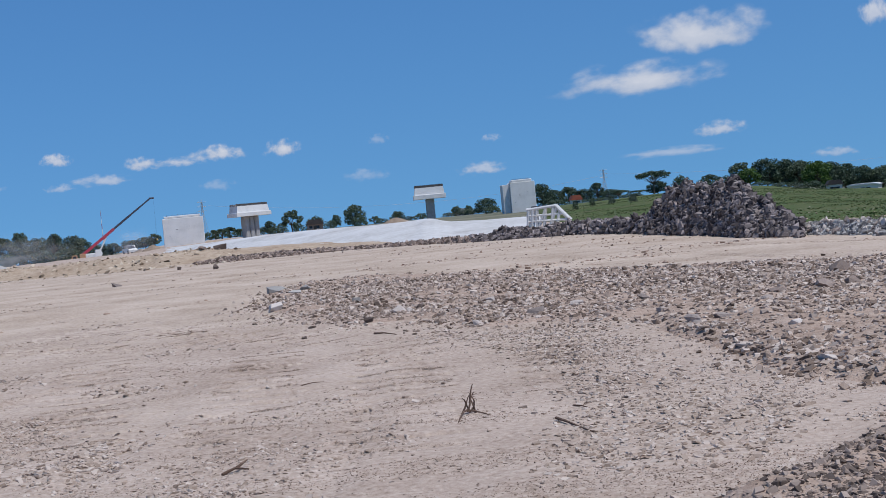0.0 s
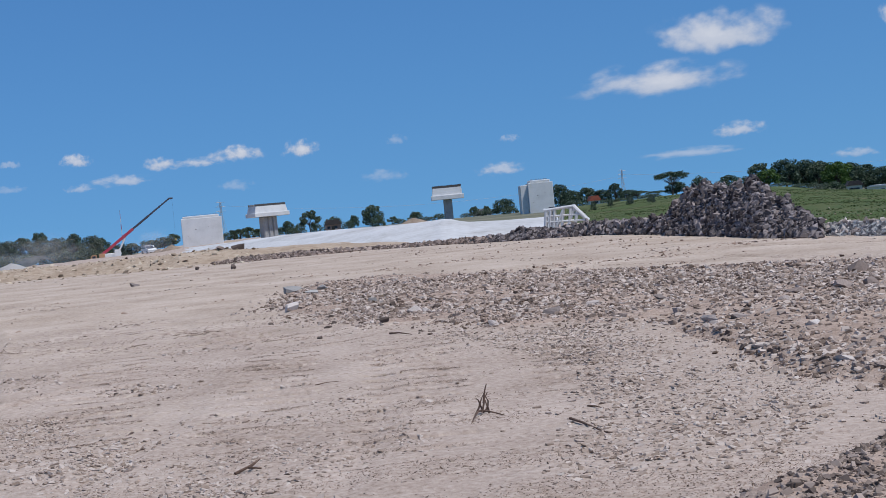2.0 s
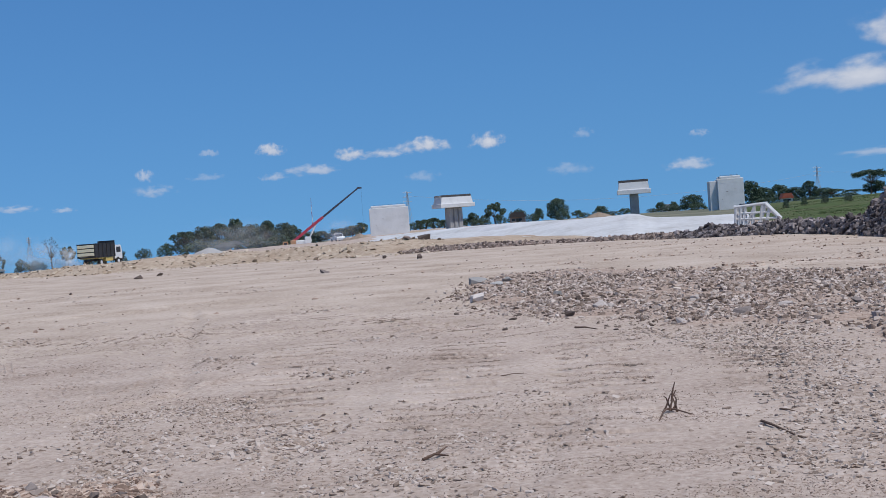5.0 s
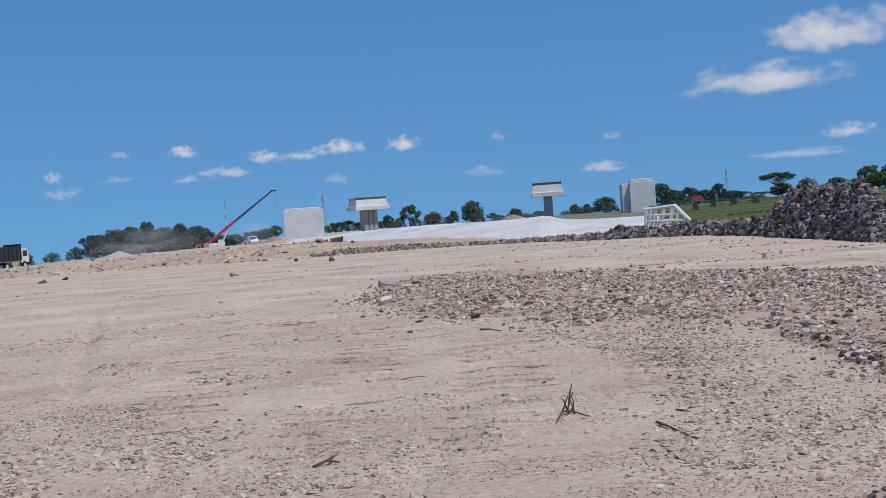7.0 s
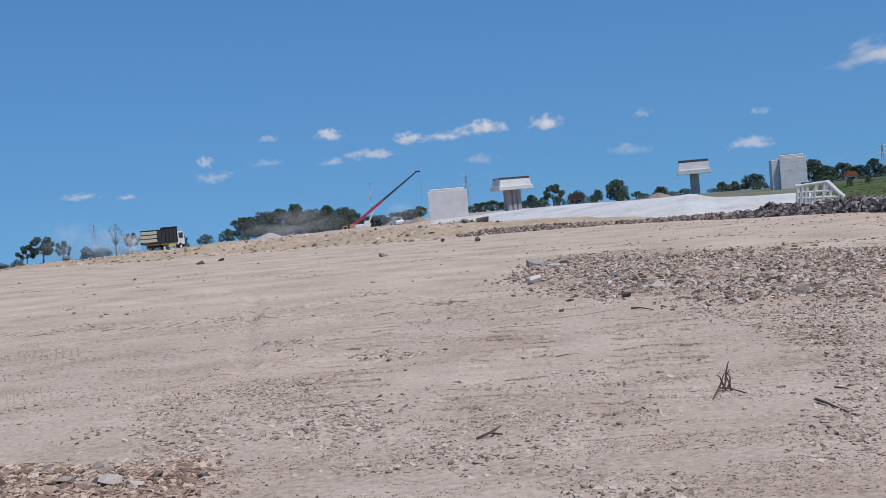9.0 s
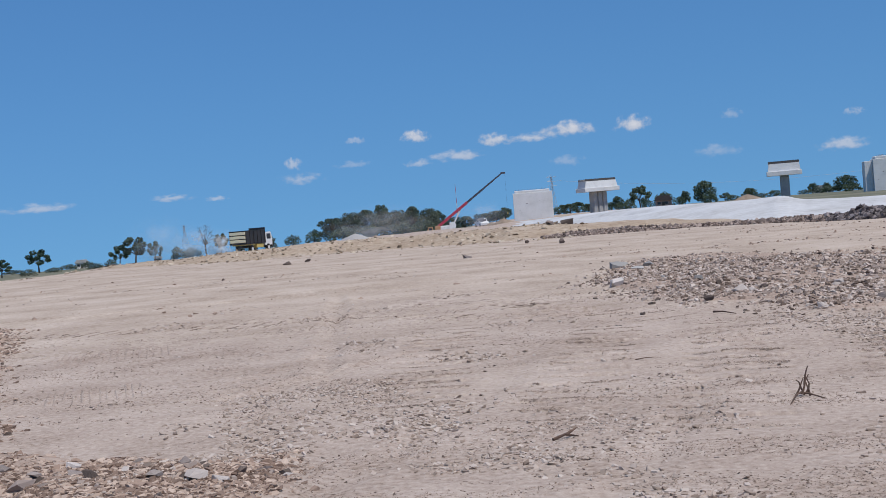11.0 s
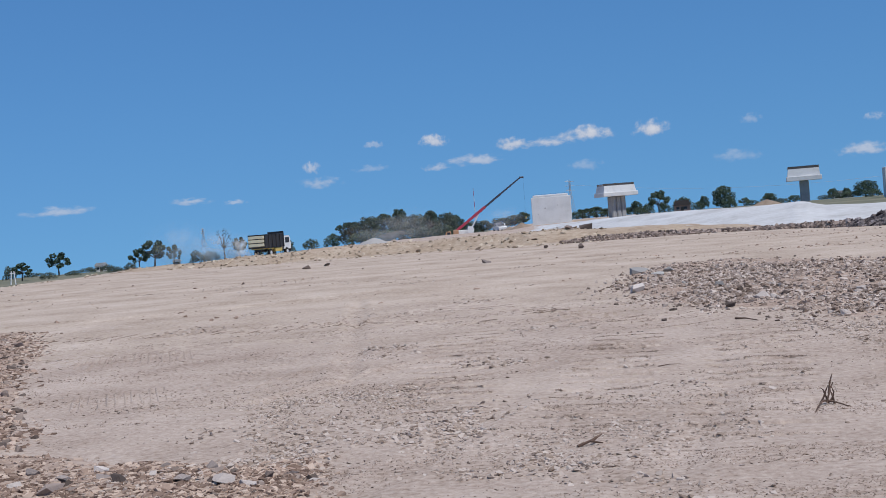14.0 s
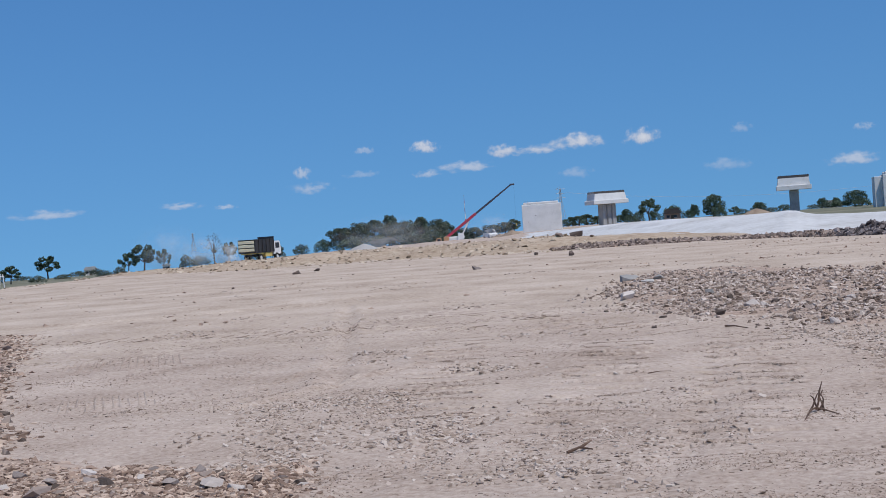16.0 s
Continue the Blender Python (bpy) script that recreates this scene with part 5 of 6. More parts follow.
# ---------------------------------------------------------------- houses
def house(az, r, wide, deep, wall_h, roof_h, wall, roof, turn, label):
    c = polar(az, r)
    ob = thing("house", label, "house", facing(az, r, on_ground(c.x, c.y) - 0.15, turn), "far houses")
    w = wide / 2
    part("wall", box_bm(-w, w, 0, deep, 0, wall_h), wall, ob)
    part("roof", prism(bmesh.new(), [(-w - 0.3, wall_h), (w + 0.3, wall_h), (w * 0.75, wall_h + roof_h), (-w * 0.75, wall_h + roof_h)], -0.35, deep + 0.35), roof, ob)
    for x in (-w * 0.55, w * 0.35):
        win = part("window", box_bm(x - 0.35, x + 0.35, -0.05, 0.06, wall_h * 0.4, wall_h * 0.8), GLASS, ob)
        part("window_frame", box_bm(x - 0.42, x + 0.42, -0.03, 0.05, wall_h * 0.36, wall_h * 0.4), WHITE_PAINT, win)
    part("door", box_bm(-0.35, 0.35, -0.04, 0.05, 0, min(2.0, wall_h * 0.8)), BARK, ob)
    return ob


DARK_TILE = surface("weathered_roof_tile", [(0.3, (0.035, 0.03, 0.03)), (0.7, (0.09, 0.075, 0.07))], scale=1.2, fine=9, rough=0.85, bump=0.4, depth=0.05)
house(-2.1, 285, 3.7, 4, 1.5, 1.2, BRICK_RED, DARK_TILE, 0, "small brick house with dark tiled roof among trees")
house(-14.42, 300, 2.4, 3, 1.0, 1.2, WHITE_PAINT, TILE_RED, 10, "white house with steep red tiled roof among trees")
house(-27.15, 235, 5.4, 5, 2.1, 0.3, WHITE_PAINT, GALV, -8, "long white building with pale metal roof behind the grass")
house(-28.6, 238, 3.4, 4, 1.9, 1.5, WHITE_PAINT, TILE_RED, -8, "white house with red tiled roof behind the grass")
house(-26.0, 250, 2.6, 4, 2.2, 0.9, CONCRETE, DARK_TILE, 6, "grey plastered house with dark roof behind the grass")
house(-9.15, 420, 6.0, 4, 1.6, 1.4, WHITE_PAINT, COLUMN_CONCRETE, 4, "far white house with grey roof among trees")
house(24.85, 330, 3.2, 3, 1.6, 0.8, WHITE_PAINT, COLUMN_CONCRETE, 0, "far white shed on the low land")
house(21.5, 300, 1.8, 2, 1.1, 0.5, WHITE_PAINT, COLUMN_CONCRETE, 0, "tiny far white hut on the low land")


# ---------------------------------------------------------------- trees
def leaves(centres, radii, count, size, seed, flat=0.75):
    """Leaf sprays round the given clump centres, as loose quads."""
    rs = np.random.RandomState(seed)
    c, rad = np.array(centres), np.array(radii)
    w = rad ** 2 / (rad ** 2).sum()
    k = rs.choice(len(c), count, p=w)
    d = rs.normal(size=(count, 3))
    d /= np.linalg.norm(d, axis=1, keepdims=True)
    p = c[k] + d * (rad[k] * rs.uniform(0.45, 1.05, count) ** 0.6)[:, None] * [1, 1, flat]
    u = rs.normal(size=(count, 3))
    u /= np.linalg.norm(u, axis=1, keepdims=True)
    v = np.cross(u, d + 0.5 * rs.normal(size=(count, 3)))
    v /= np.linalg.norm(v, axis=1, keepdims=True) + 1e-9
    s = size * rs.uniform(0.6, 1.35, count)[:, None]
    quads = np.stack([p - u * s, p + v * s * 0.55, p + u * s, p - v * s * 0.55], 1).reshape(-1, 3)
    return quads, np.arange(count * 4).reshape(-1, 4)


def tree(style, seed, leaf, label):
    """Trunk, limbs and crown, in metres; returns it with its height and crown width."""
    rnd = random.Random(seed)
    ob = thing("tree", label, "tree", None, "trees")
    tall, spread_r, clumps, count = {"round": (6.0, 2.6, 24, 2600), "tall": (8.0, 2.2, 22, 2400), "umbrella": (6.0, 3.6, 20, 1700), "open": (5.0, 2.1, 12, 1300),
                                     "bush": (2.6, 1.7, 14, 1100), "palm": (5.0, 1.6, 9, 500), "bare": (6.0, 2.0, 14, 150)}[style]
    fork = tall * {"round": 0.16, "tall": 0.22, "umbrella": 0.42, "open": 0.34, "bush": 0.06, "palm": 0.7, "bare": 0.35}[style]
    bm = bmesh.new()
    bend = Vector((rnd.uniform(-0.25, 0.25), rnd.uniform(-0.25, 0.25), fork))
    r0 = tall * 0.026
    rod(bm, (0, 0, -0.3), bend * 0.5, r0 * 1.2, r0, 8)
    rod(bm, bend * 0.5, bend, r0, r0 * 0.85, 8)
    centres, radii = [], []
    for i in range(clumps):
        t = 2.399 * i + rnd.uniform(-0.4, 0.4)
        u = rnd.random()
        if style == "umbrella":
            rad = spread_r * (0.2 + 0.8 * u)
            z = tall * (0.92 - 0.18 * u * u) + rnd.uniform(-0.35, 0.15)
            size = spread_r * rnd.uniform(0.20, 0.30)
        elif style == "palm":
            rad, z, size = spread_r * (0.4 + 0.5 * u), tall * (0.72 + 0.25 * rnd.random()), 0.5
        else:
            h = (i + rnd.random()) / clumps
            rad = spread_r * (0.35 + 0.65 * math.sqrt(u)) * math.sqrt(max(0.06, 1 - (1.55 * h - 0.55) ** 2))
            z = fork + (tall - fork) * (0.04 + 0.86 * h)
            size = spread_r * {"open": rnd.uniform(0.22, 0.36), "bare": rnd.uniform(0.2, 0.3)}.get(style, rnd.uniform(0.26, 0.44))
        c = Vector((math.cos(t) * rad, math.sin(t) * rad, z))
        centres.append(c)
        radii.append(size)
        mid = bend.lerp(c, 0.5) + Vector((0, 0, 0.05 * tall * (style != "umbrella")))
        rod(bm, bend, mid, r0 * 0.5, r0 * 0.3, 5)
        rod(bm, mid, c, r0 * 0.3, r0 * 0.1, 5)
        if style == "bare":
            for _ in range(3):
                e = c + Vector((rnd.uniform(-0.7, 0.7), rnd.uniform(-0.7, 0.7), rnd.uniform(-0.1, 0.7)))
                rod(bm, c, e, r0 * 0.16, r0 * 0.05, 4)
    part("trunk", bm, BARK, ob)
    v, f = leaves(centres, radii, count, {"bush": 0.15, "palm": 0.42, "bare": 0.12}.get(style, 0.22), seed, 0.5 if style == "umbrella" else 0.85)
    crown = solid("crown", v.tolist(), f.tolist(), leaf)
    crown.parent = ob
    return ob, float(np.percentile(v[:, 2], 99)), float(np.percentile(np.hypot(v[:, 0], v[:, 1]), 94) * 2)


KINDS = {}


def plant(kind, az, r, top, wide):
    """Sets out a tree of that kind: its top and its width as seen from the platform, in degrees."""
    style, leaf, label = TREE_KINDS[kind]
    first = kind not in KINDS
    if first:
        KINDS[kind] = tree(style, 900 + len(KINDS) * 13, leaf, label)
    model, native_h, native_w = KINDS[kind]
    c = polar(az, r)
    z = on_ground(c.x, c.y)
    tall = max(0.8, 1.4 + r * math.tan(radians(top)) - z)
    k, h = r * radians(wide) / native_w, tall / native_h
    ob = model if first else copy_thing(model, Matrix())
    ob.matrix_basis = Matrix.LocRotScale(Vector((c.x, c.y, z)), Euler((0, 0, (az * 7.3 + r) % 6.28)), Vector((k, k, h)))
    return ob


TREE_KINDS = {
    "round_a": ("round", LEAF, "broad dark green tree with a rounded crown"),
    "round_b": ("round", LEAF_DARK, "dense dark green tree with a rounded crown"),
    "round_c": ("round", LEAF_BRIGHT, "fresh green tree with an uneven crown"),
    "tall_a": ("tall", LEAF_DARK, "tall dark green tree with a loose crown"),
    "tall_b": ("tall", LEAF, "tall green tree with a loose crown"),
    "umbrella": ("umbrella", LEAF_DARK, "flat-topped rain tree with spreading crown"),
    "open_a": ("open", LEAF_DARK, "small tree with clumped crown and bare lower limbs"),
    "open_b": ("open", LEAF, "small tree with clumped crown and slanting limbs"),
    "bush_a": ("bush", LEAF, "low green bush on the far land"),
    "bush_b": ("bush", LEAF_GREY, "low grey-green bush on the far land, haze put into its leaf colour"),
    "palm": ("palm", LEAF, "banana-like palm with drooping leaves"),
    "bare": ("bare", LEAF_GREY, "nearly bare tree with thin upright branches"),
    "hazed": ("round", LEAF_GREY, "grey-green tree with a rounded crown, haze put into its leaf colour"),
}
# kind, bearing, distance, elevation of the top and width in degrees
for kind, az, r, top, wide in (
        # woods above the grass slope
        ("tall_b", -21.9, 300, 0.92, 1.1), ("round_c", -22.3, 285, 0.62, 1.1), ("round_b", -23.1, 300, 0.98, 1.4), ("round_b", -24.0, 305, 0.86, 1.5),
        ("round_a", -24.5, 300, 0.74, 1.2), ("round_c", -25.25, 285, 0.64, 1.4), ("round_b", -25.9, 300, 0.55, 1.3), ("tall_a", -26.5, 305, 0.42, 1.2),
        ("round_b", -27.2, 300, 0.24, 1.3), ("round_a", -28.0, 300, 0.16, 1.3), ("round_b", -28.9, 300, 0.2, 1.4), ("round_b", -23.6, 330, 0.62, 1.8),
        ("round_a", -24.8, 330, 0.55, 1.8), ("round_b", -26.2, 330, 0.3, 1.8), ("round_b", -27.8, 335, 0.05, 1.8), ("round_a", -29.8, 300, 0.15, 1.5),
        ("bush_a", -22.8, 270, -0.1, 1.2), ("bush_a", -23.8, 270, -0.15, 1.4), ("bush_a", -25.0, 270, -0.2, 1.2), ("bush_b", -24.4, 262, -0.22, 0.7),
        ("umbrella", -18.0, 280, 0.95, 1.75), ("round_b", -18.2, 285, 0.45, 1.1), ("bush_a", -19.3, 270, 0.62, 0.9), ("round_a", -20.6, 300, 0.52, 1.1), ("bush_a", -21.2, 280, 0.4, 1.0),
        # shrubs on the slope
        ("bush_b", -16.0, 120, -0.42, 0.35), ("bush_a", -15.1, 126, -0.42, 0.3), ("bush_b", -17.0, 112, -0.5, 0.4), ("bush_a", -14.3, 120, -0.6, 0.3),
        # trees behind the second abutment
        ("round_b", -12.8, 330, 0.84, 1.25), ("round_b", -13.35, 345, 0.5, 1.0), ("round_a", -14.1, 340, 0.58, 1.0), ("round_b", -14.8, 340, 0.42, 1.0),
        ("tall_a", -15.4, 330, 0.66, 0.75), ("round_b", -15.9, 345, 0.3, 1.2), ("umbrella", -16.4, 340, 0.22, 1.1), ("bush_a", -16.9, 320, 0.02, 1.2),
        ("umbrella", -17.3, 340, 0.14, 1.1), ("bush_a", -14.6, 320, -0.05, 1.0), ("bush_a", -13.5, 315, 0.05, 1.2), ("bush_a", -15.4, 315, -0.05, 1.6),
        ("round_b", -10.15, 290, 0.43, 1.05), ("bush_a", -10.4, 285, 0.05, 0.9), ("bush_a", -9.5, 330, 0.03, 0.9), ("round_a", -8.75, 360, 0.2, 0.5),
        ("bush_b", -9.1, 340, 0.02, 0.8), ("round_a", -9.35, 380, 0.18, 0.4), ("bush_b", -8.4, 340, -0.05, 0.7),
        # between the piers
        ("bush_a", -7.1, 300, 0.04, 0.7), ("round_a", -6.0, 330, 0.22, 0.7), ("bush_b", -6.5, 310, -0.04, 0.7), ("bush_a", -5.2, 300, -0.02, 0.7),
        ("open_b", -4.9, 320, 0.10, 0.6), ("round_a", -3.95, 270, 0.70, 1.05), ("bush_a", -4.2, 265, 0.2, 0.7), ("round_a", -3.1, 290, 0.32, 0.5),
        ("bush_a", -2.8, 285, 0.1, 0.6), ("open_b", -1.05, 260, 0.72, 1.0), ("bush_a", -1.3, 265, 0.15, 0.6), ("bush_a", -2.1, 330, 0.36, 0.9),
        ("bush_a", -0.55, 290, 0.18, 0.6), ("round_b", 0.0, 300, 0.34, 0.6), ("bush_a", 0.3, 310, 0.1, 0.7), ("bush_a", -0.2, 280, 0.05, 0.6),
        ("palm", 1.35, 300, 0.12, 0.5), ("palm", 1.85, 300, 0.24, 0.55), ("palm", 2.2, 290, 0.2, 0.5), ("bush_a", 1.6, 310, 0.05, 0.8), ("bush_a", 2.2, 310, 0.1, 0.9),
        ("palm", 2.5, 300, 0.18, 0.5), ("bush_a", 2.75, 310, 0.08, 0.8),
        # many in LEAF_GREY, whose colour carries the haze of distance
        # belt behind the crane
        ("bush_a", 14.3, 305, -0.05, 0.8), ("umbrella", 13.4, 300, 0.42, 1.3), ("hazed", 13.3, 302, 0.25, 1.2), ("hazed", 12.5, 300, 0.58, 1.35),
        ("tall_a", 11.8, 295, 0.68, 1.1), ("tall_b", 11.05, 290, 0.84, 0.75), ("hazed", 11.2, 302, 0.5, 1.2), ("hazed", 10.35, 300, 0.52, 1.2),
        ("tall_a", 9.6, 298, 0.66, 0.9), ("hazed", 9.7, 305, 0.46, 1.2), ("hazed", 8.85, 305, 0.48, 1.2), ("round_b", 8.5, 310, 0.35, 1.0),
        ("bush_a", 12.9, 290, -0.05, 1.4), ("bush_a", 11.6, 290, -0.05, 1.4), ("bush_a", 10.2, 290, -0.05, 1.4), ("bush_a", 9.1, 292, -0.05, 1.4),
        ("hazed", 7.2, 420, 0.0, 1.2), ("hazed", 6.3, 420, 0.06, 1.2), ("hazed", 5.7, 410, 0.14, 0.9), ("tall_b", 5.25, 400, 0.26, 0.6), ("hazed", 7.9, 430, 0.0, 1.0),
        # lone trees on the low land at the left
        ("open_a", 26.7, 250, 0.07, 1.05), ("open_b", 23.2, 262, -0.06, 0.8), ("open_a", 22.5, 258, 0.28, 1.2), ("open_b", 21.6, 270, 0.02, 0.65),
        ("bare", 19.3, 330, 0.56, 0.9), ("open_a", 18.6, 340, 0.12, 0.65), ("bush_b", 28.8, 240, -0.35, 0.6), ("bush_b", 27.8, 280, -0.72, 0.9),
        ("bush_b", 25.4, 300, -0.68, 0.9), ("bush_b", 24.6, 310, -0.62, 0.6), ("bush_b", 20.6, 300, -0.3, 0.7), ("bush_b", 17.6, 330, -0.1, 0.7),
        ("open_a", 28.3, 170, -0.25, 0.9), ("bush_b", 26.1, 200, -0.8, 0.7), ("bush_b", 24.3, 190, -0.72, 0.8), ("bush_b", 23.6, 210, -0.62, 0.6), ("bush_b", 27.2, 160, -0.75, 0.8), ("bush_b", 16.4, 340, -0.15, 0.8), ("bush_b", 15.3, 340, -0.2, 0.8), ("bush_b", 20.0, 330, -0.4, 0.9)):
    plant(kind, az, r, top, wide)

# grass tufts on the right-hand slope
def grass_tufts():
    rs = np.random.RandomState(81)
    n = 26000
    az = rs.uniform(-32, -12.2, n)
    foot = np.interp(az, [-60, -40, -28, -24, -14, -12], [23, 26, 30, 40, 76, 86])
    r = foot + 90 * rs.rand(n) ** 1.1
    x, y = -np.sin(np.radians(az)) * r, np.cos(np.radians(az)) * r
    keep = fbm(x * 0.22, y * 0.12, 4) + rs.normal(0, 0.3, n) > -0.1
    x, y = x[keep], y[keep]
    z = height(x, y)
    vs = []
    for k in range(4):
        t = rs.uniform(0, 6.28, len(x))
        h = rs.uniform(0.02, 0.09, len(x)) * rs.rand(len(x)) * np.clip(0.7 + 1.2 * fbm(x * 0.2, y * 0.2, 3), 0.3, 1.6)
        lean = rs.uniform(0.02, 0.14, len(x))
        ox, oy = x + rs.normal(0, 0.12, len(x)), y + rs.normal(0, 0.12, len(x))
        w = 0.09
        vs.append(np.stack([np.stack([ox - np.cos(t) * w, oy - np.sin(t) * w, z - 0.03], -1), np.stack([ox + np.cos(t) * w, oy + np.sin(t) * w, z - 0.03], -1),
                            np.stack([ox - np.sin(t) * lean, oy + np.cos(t) * lean, z + h], -1)], 1))
    v = np.concatenate(vs).reshape(-1, 3)
    tagged(solid("grass", v.tolist(), np.arange(len(v)).reshape(-1, 3).tolist(), BLADE), "rough green and straw grass tufts on the slope", "grass", kind="stuff")


grass_tufts()


# ---------------------------------------------------------------- clouds
def cloud_material():
    m = bpy.data.materials.new("cloud_vapour")
    m.use_nodes = True
    n, l = m.node_tree.nodes, m.node_tree.links
    n.remove(n["Principled BSDF"])
    co = n.new("ShaderNodeTexCoord")
    info = n.new("ShaderNodeObjectInfo")
    sep = n.new("ShaderNodeSeparateXYZ")
    l.new(co.outputs["Object"], sep.inputs[0])

    def calc(op, a, b=None, c=None):
        k = n.new("ShaderNodeMath")
        k.operation = op
        for i, v in enumerate((a, b, c)):
            if v is None:
                continue
            if isinstance(v, (int, float)):
                k.inputs[i].default_value = v
            else:
                l.new(v, k.inputs[i])
        return k.outputs[0]

    vec = n.new("ShaderNodeCombineXYZ")
    seed = calc("MULTIPLY", info.outputs["Random"], 40.0)
    l.new(calc("ADD", calc("MULTIPLY", sep.outputs["X"], 2.2), seed), vec.inputs[0])
    l.new(calc("MULTIPLY", sep.outputs["Z"], 1.1), vec.inputs[1])
    l.new(seed, vec.inputs[2])
    a = n.new("ShaderNodeTexNoise")
    a.inputs["Scale"].default_value, a.inputs["Detail"].default_value, a.inputs["Roughness"].default_value = 1.35, 4, 0.50
    l.new(vec.outputs[0], a.inputs["Vector"])
    # an oval that is flatter underneath
    low = calc("MULTIPLY", calc("MINIMUM", sep.outputs["Z"], 0.0), 0.7)
    zz = calc("ADD", sep.outputs["Z"], low)
    rr = calc("SQRT", calc("ADD", calc("MULTIPLY", sep.outputs["X"], sep.outputs["X"]), calc("MULTIPLY", zz, zz)))
    body = calc("SUBTRACT", 0.95, rr)
    dens = calc("ADD", body, calc("MULTIPLY", calc("SUBTRACT", a.outputs["Fac"], 0.5), 1.7))
    soft = n.new("ShaderNodeMapRange")
    soft.interpolation_type = "SMOOTHSTEP"
    soft.inputs["From Min"].default_value, soft.inputs["From Max"].default_value = 0.05, 0.80
    l.new(dens, soft.inputs["Value"])
    edge = n.new("ShaderNodeMapRange")
    edge.interpolation_type = "SMOOTHSTEP"
    edge.inputs["From Min"].default_value, edge.inputs["From Max"].default_value = 1.0, 0.72
    edge.inputs["To Min"].default_value, edge.inputs["To Max"].default_value = 0.0, 1.0
    l.new(calc("SQRT", calc("ADD", calc("MULTIPLY", sep.outputs["X"], sep.outputs["X"]), calc("MULTIPLY", sep.outputs["Z"], sep.outputs["Z"]))), edge.inputs["Value"])
    col = n.new("ShaderNodeSeparateColor")
    l.new(info.outputs["Color"], col.inputs[0])
    alpha = calc("MULTIPLY", calc("MULTIPLY", soft.outputs[0], edge.outputs[0]), col.outputs["Red"])
    # sunlit tops and blue-grey shaded undersides are painted into the glow
    tone = ramp(n, [(0.25, (0.50, 0.565, 0.70)), (0.55, (0.64, 0.68, 0.78)), (0.8, (0.80, 0.815, 0.87))])
    l.new(calc("ADD", calc("MULTIPLY", sep.outputs["Z"], 0.28), calc("ADD", 0.15, calc("MULTIPLY", dens, 0.45))), tone.inputs["Fac"])
    em = n.new("ShaderNodeEmission")
    l.new(tone.outputs[0], em.inputs["Color"])
    em.inputs["Strength"].default_value = 0.90
    tr = n.new("ShaderNodeBsdfTransparent")
    mx = n.new("ShaderNodeMixShader")
    l.new(alpha, mx.inputs[0])
    l.new(tr.outputs[0], mx.inputs[1])
    l.new(em.outputs[0], mx.inputs[2])
    l.new(mx.outputs[0], n["Material Output"].inputs["Surface"])
    return m


CLOUD = cloud_material()
cloud_me = None
# bearing, elevation, width, height in degrees, thickness
CLOUDS = [
    (-20.76, 6.95, 6.12, 1.99, 1),
    (-17.77, 5.12, 7.18, 1.60, 1),
    (-21.26, 2.58, 2.13, 0.74, .8),
    (-19.27, 1.70, 4.52, 0.53, .5),
    (-10.22, 1.82, 2.13, 0.66, .7),
    (-0.96, 3.61, 1.65, 0.85, 1),
    (2.03, 3.61, 2.26, 0.80, 1),
    (3.72, 3.41, 2.13, 0.48, .8),
    (5.49, 3.46, 1.73, 0.66, .9),
    (9.21, 3.89, 1.33, 0.64, .9),
    (7.30, 2.84, 2.53, 0.59, .7),
    (9.16, 2.67, 1.33, 0.40, .5),
    (-5.46, 3.65, 0.93, 0.48, .3),
    (-10.75, 3.22, 0.93, 0.40, .4),
    (-4.77, 2.02, 1.99, 0.66, .3),
    (-28.45, 6.80, 1.60, 1.33, .9),
    (-26.19, 0.98, 1.86, 0.48, .5),
    (2.17, 2.18, 1.60, 0.53, .3),
    (26.48, 1.88, 2.93, 0.48, .6),
    (20.68, 1.94, 1.99, 0.37, .6),
    (14.98, 3.03, 0.80, 0.66, .6),
    (14.63, 2.35, 2.13, 0.59, .5),
    (18.59, 1.75, 1.06, 0.27, .5),
    (12.00, 3.94, 0.85, 0.37, .4),
    (12.21, 2.84, 1.60, 0.37, .3),
]
for i, (az, el, wide, tall, thick) in enumerate(CLOUDS):
    thick *= 0.92
    if cloud_me is None:
        g = 12
        verts = [((2 * i / g - 1), 0.12 * (1 - ((2 * i / g - 1) ** 2 + (2 * j / g - 1) ** 2) / 2), (2 * j / g - 1)) for j in range(g + 1) for i in range(g + 1)]
        faces = [(j * (g + 1) + i, j * (g + 1) + i + 1, (j + 1) * (g + 1) + i + 1, (j + 1) * (g + 1) + i) for j in range(g) for i in range(g)]
        cloud_me = bpy.data.meshes.new("cloud")
        cloud_me.from_pydata(verts, [], faces)
        cloud_me.materials.append(CLOUD)
    d = 3800 + 22 * i
    ob = new("cloud", cloud_me)
    k = d * math.tan(radians(1.0))
    ob.matrix_world = Matrix.Translation(polar(az, d, d * math.tan(radians(el)) + 1.4)) @ pose(0, 0, 0, 0, 0, az) @ Matrix.Diagonal((wide / 2 * k * 1.34, 40, tall / 2 * k * 1.5, 1))
    ob.color = (thick, thick, thick, 1)
    tagged(ob, "bright white fair-weather cloud" if thick > 0.75 else "thin faint wisp of white cloud", "cloud", "clouds")


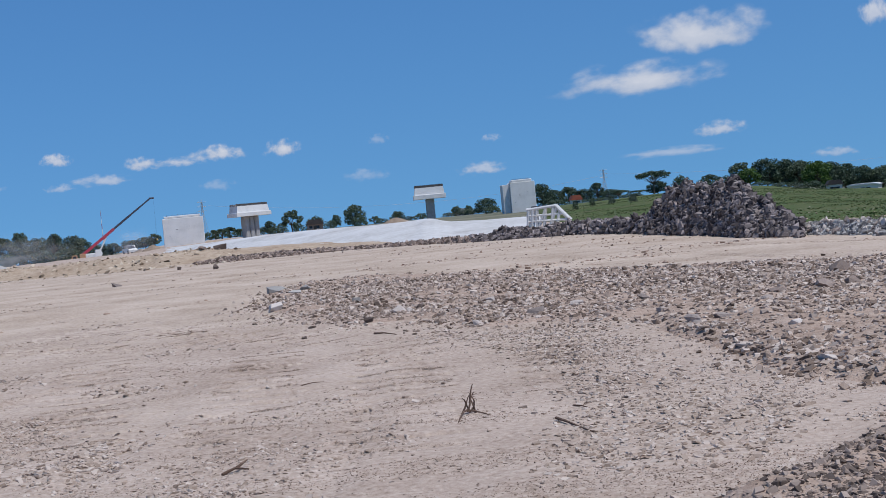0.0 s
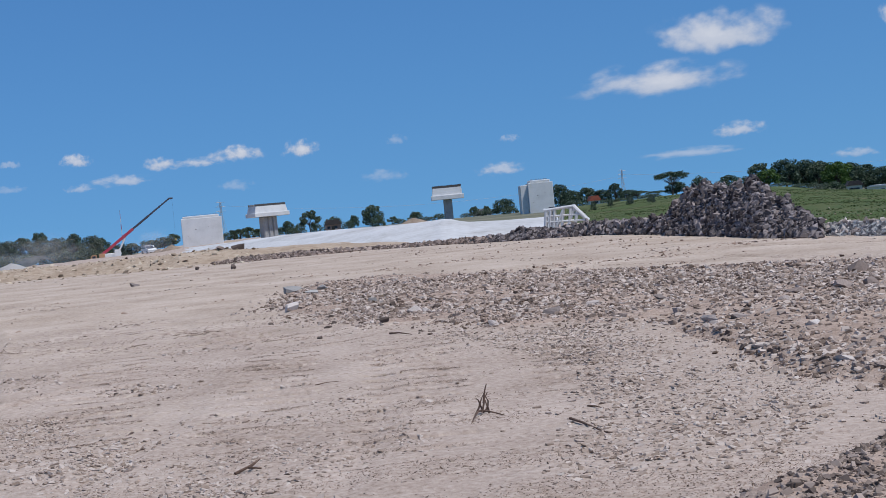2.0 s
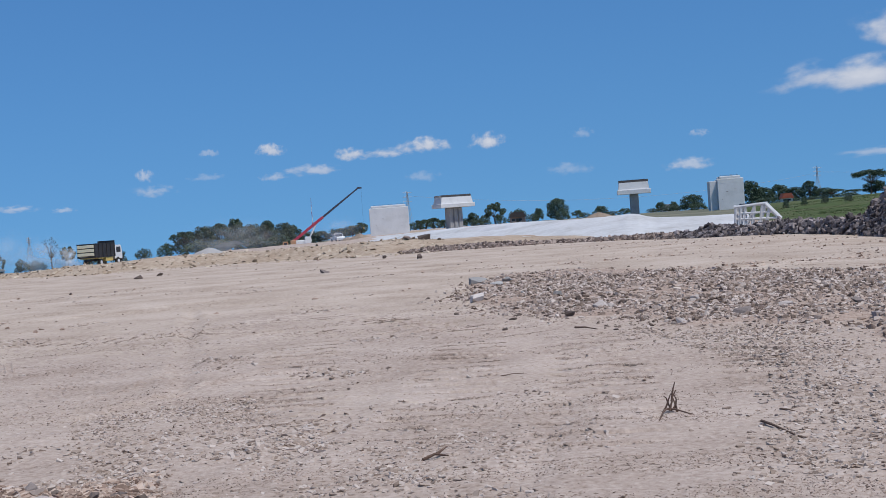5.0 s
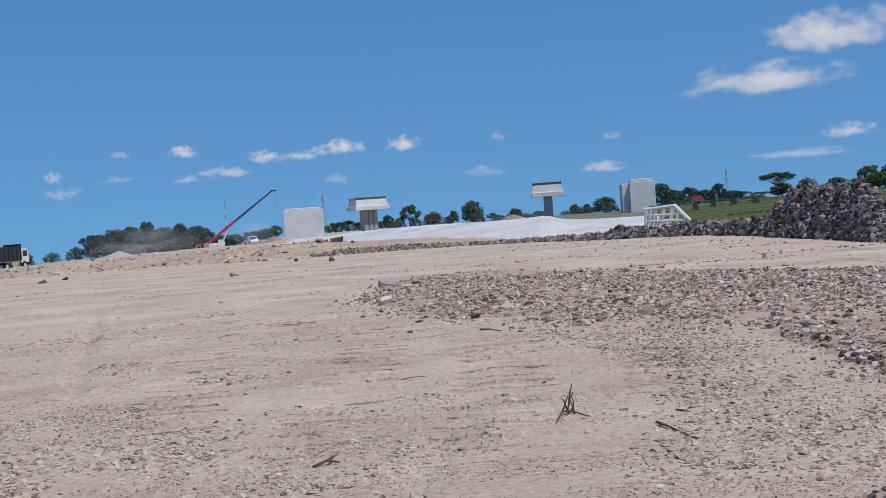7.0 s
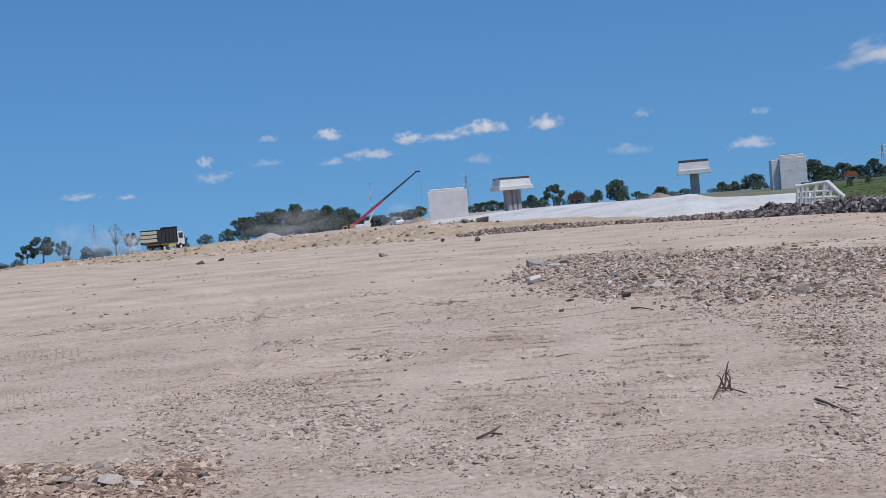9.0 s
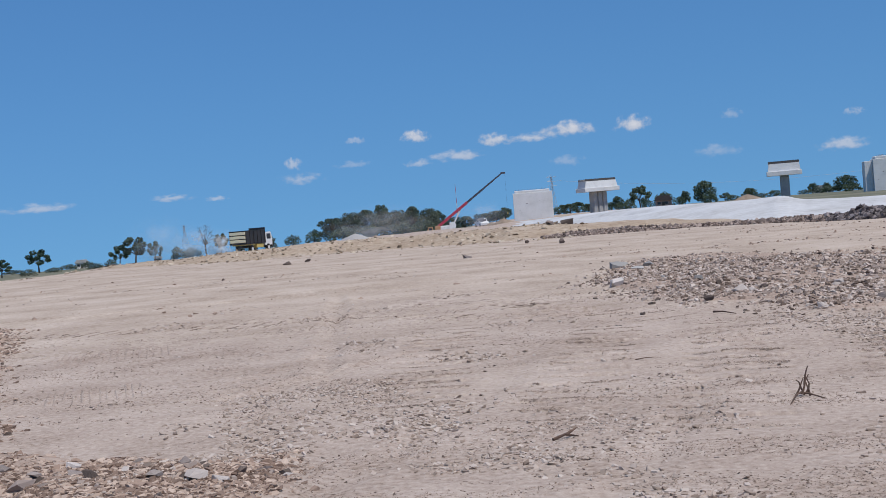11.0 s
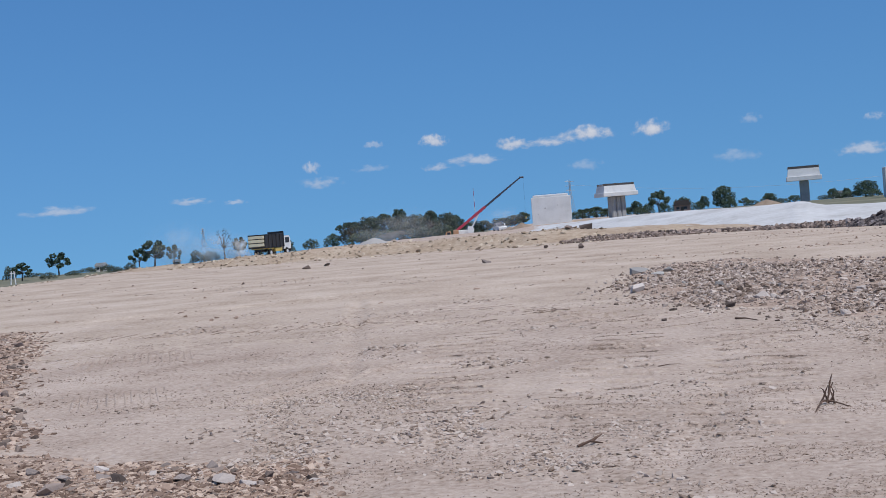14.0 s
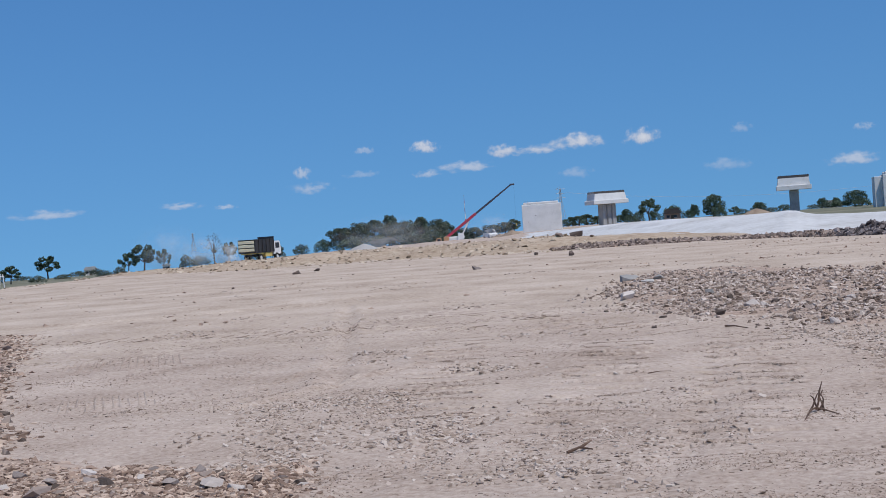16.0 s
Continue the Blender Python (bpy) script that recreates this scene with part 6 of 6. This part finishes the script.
# ---------------------------------------------------------------- drifting dust
def dust_material():
    m = bpy.data.materials.new("drifting_dust")
    m.use_nodes = True
    n, l = m.node_tree.nodes, m.node_tree.links
    n.remove(n["Principled BSDF"])
    co, info = n.new("ShaderNodeTexCoord"), n.new("ShaderNodeObjectInfo")
    flat = n.new("ShaderNodeVectorMath")
    flat.operation = "MULTIPLY"
    flat.inputs[1].default_value = (1, 0, 1)
    l.new(co.outputs["Object"], flat.inputs[0])
    size = n.new("ShaderNodeVectorMath")
    size.operation = "LENGTH"
    l.new(flat.outputs[0], size.inputs[0])
    body = n.new("ShaderNodeMapRange")
    body.interpolation_type = "SMOOTHERSTEP"
    body.inputs["From Min"].default_value, body.inputs["From Max"].default_value = 1.0, 0.0
    l.new(size.outputs["Value"], body.inputs["Value"])
    puff = n.new("ShaderNodeTexNoise")
    puff.inputs["Scale"].default_value, puff.inputs["Detail"].default_value = 2.2, 5
    l.new(co.outputs["Object"], puff.inputs["Vector"])
    lumps = n.new("ShaderNodeMapRange")
    lumps.inputs["From Min"].default_value, lumps.inputs["From Max"].default_value = 0.30, 0.68
    l.new(puff.outputs["Fac"], lumps.inputs["Value"])
    both = n.new("ShaderNodeMath")
    both.operation = "MULTIPLY"
    l.new(body.outputs[0], both.inputs[0])
    l.new(lumps.outputs[0], both.inputs[1])
    thin = n.new("ShaderNodeMath")
    thin.operation = "MULTIPLY"
    shade = n.new("ShaderNodeSeparateColor")
    l.new(info.outputs["Color"], shade.inputs[0])
    l.new(both.outputs[0], thin.inputs[0])
    l.new(shade.outputs["Red"], thin.inputs[1])
    lit, lit_through, grey = n.new("ShaderNodeBsdfDiffuse"), n.new("ShaderNodeBsdfTranslucent"), n.new("ShaderNodeMixShader")
    lit.inputs["Color"].default_value = lit_through.inputs["Color"].default_value = (0.93, 0.91, 0.88, 1)
    l.new(lit.outputs[0], grey.inputs[1])
    l.new(lit_through.outputs[0], grey.inputs[2])
    grey.inputs[0].default_value = 0.35
    clear, mix = n.new("ShaderNodeBsdfTransparent"), n.new("ShaderNodeMixShader")
    l.new(thin.outputs[0], mix.inputs[0])
    l.new(clear.outputs[0], mix.inputs[1])
    l.new(grey.outputs[0], mix.inputs[2])
    l.new(mix.outputs[0], n["Material Output"].inputs["Surface"])
    return m


DRIFT = dust_material()


def dust(az, r, low, high, wide, thick, label):
    """A billow of dust: bearing, distance, elevations of foot and top and width in degrees, density."""
    g = 16
    line = [2 * i / g - 1 for i in range(g + 1)]
    verts = [(u, 0.5 * (u * u + v * v) + 0.12 * noise.noise(Vector((u * 2, v * 2, az))), v) for v in line for u in line]
    faces = [(j * (g + 1) + i, j * (g + 1) + i + 1, (j + 1) * (g + 1) + i + 1, (j + 1) * (g + 1) + i) for j in range(g) for i in range(g)]
    ob = solid("dust_plume", verts, faces, DRIFT, smooth=True)
    k = r * math.tan(radians(1.0))
    ob.matrix_world = Matrix.Translation(polar(az, r, 1.38 + k * (low + high) / 2)) @ pose(0, 0, 0, 0, 0, az) @ Matrix.Diagonal((wide / 2 * k, 3.0, (high - low) / 2 * k, 1))
    ob.color = (thick, thick, thick, 1)
    return tagged(ob, label, "dust", kind="stuff")


dust(18.6, 148, -1.5, 0.5, 2.2, 0.85, "pale dust raised by the truck's wheels")
dust(19.7, 150, -1.5, 0.9, 3.0, 0.6, "thin pale dust trailing behind the truck")
dust(21.4, 152, -1.7, 1.4, 4.0, 0.35, "thin pale dust drifting over the platform edge")
# drifting dust, made denser to stand for the distance haze over the trees
dust(11.2, 225, -1.4, 1.1, 7.0, 0.42, "sheet of thin dust and painted distance haze before the trees")
dust(6.3, 225, -0.9, 0.8, 3.0, 0.35, "thin dust haze beside the crane")


def white_gate(az, r):
    c = polar(az, r)
    ob = thing("white_gate", "two leaning white posts with a crossbar by a bush", "gate", facing(az, r, on_ground(c.x, c.y), 20))
    for x, lean in ((-0.22, 0.10), (0.22, -0.06)):
        part("post", box(bmesh.new(), x - 0.04, x + 0.04, -0.04, 0.04, -0.1, 1.25, bevel=0.01), WHITE_PAINT, ob).rotation_euler = (0, lean, 0)
    part("crossbar", box_bm(-0.26, 0.26, -0.035, 0.035, 1.02, 1.09, bevel=0.01), WHITE_PAINT, ob)
    return ob


white_gate(28.7, 118)
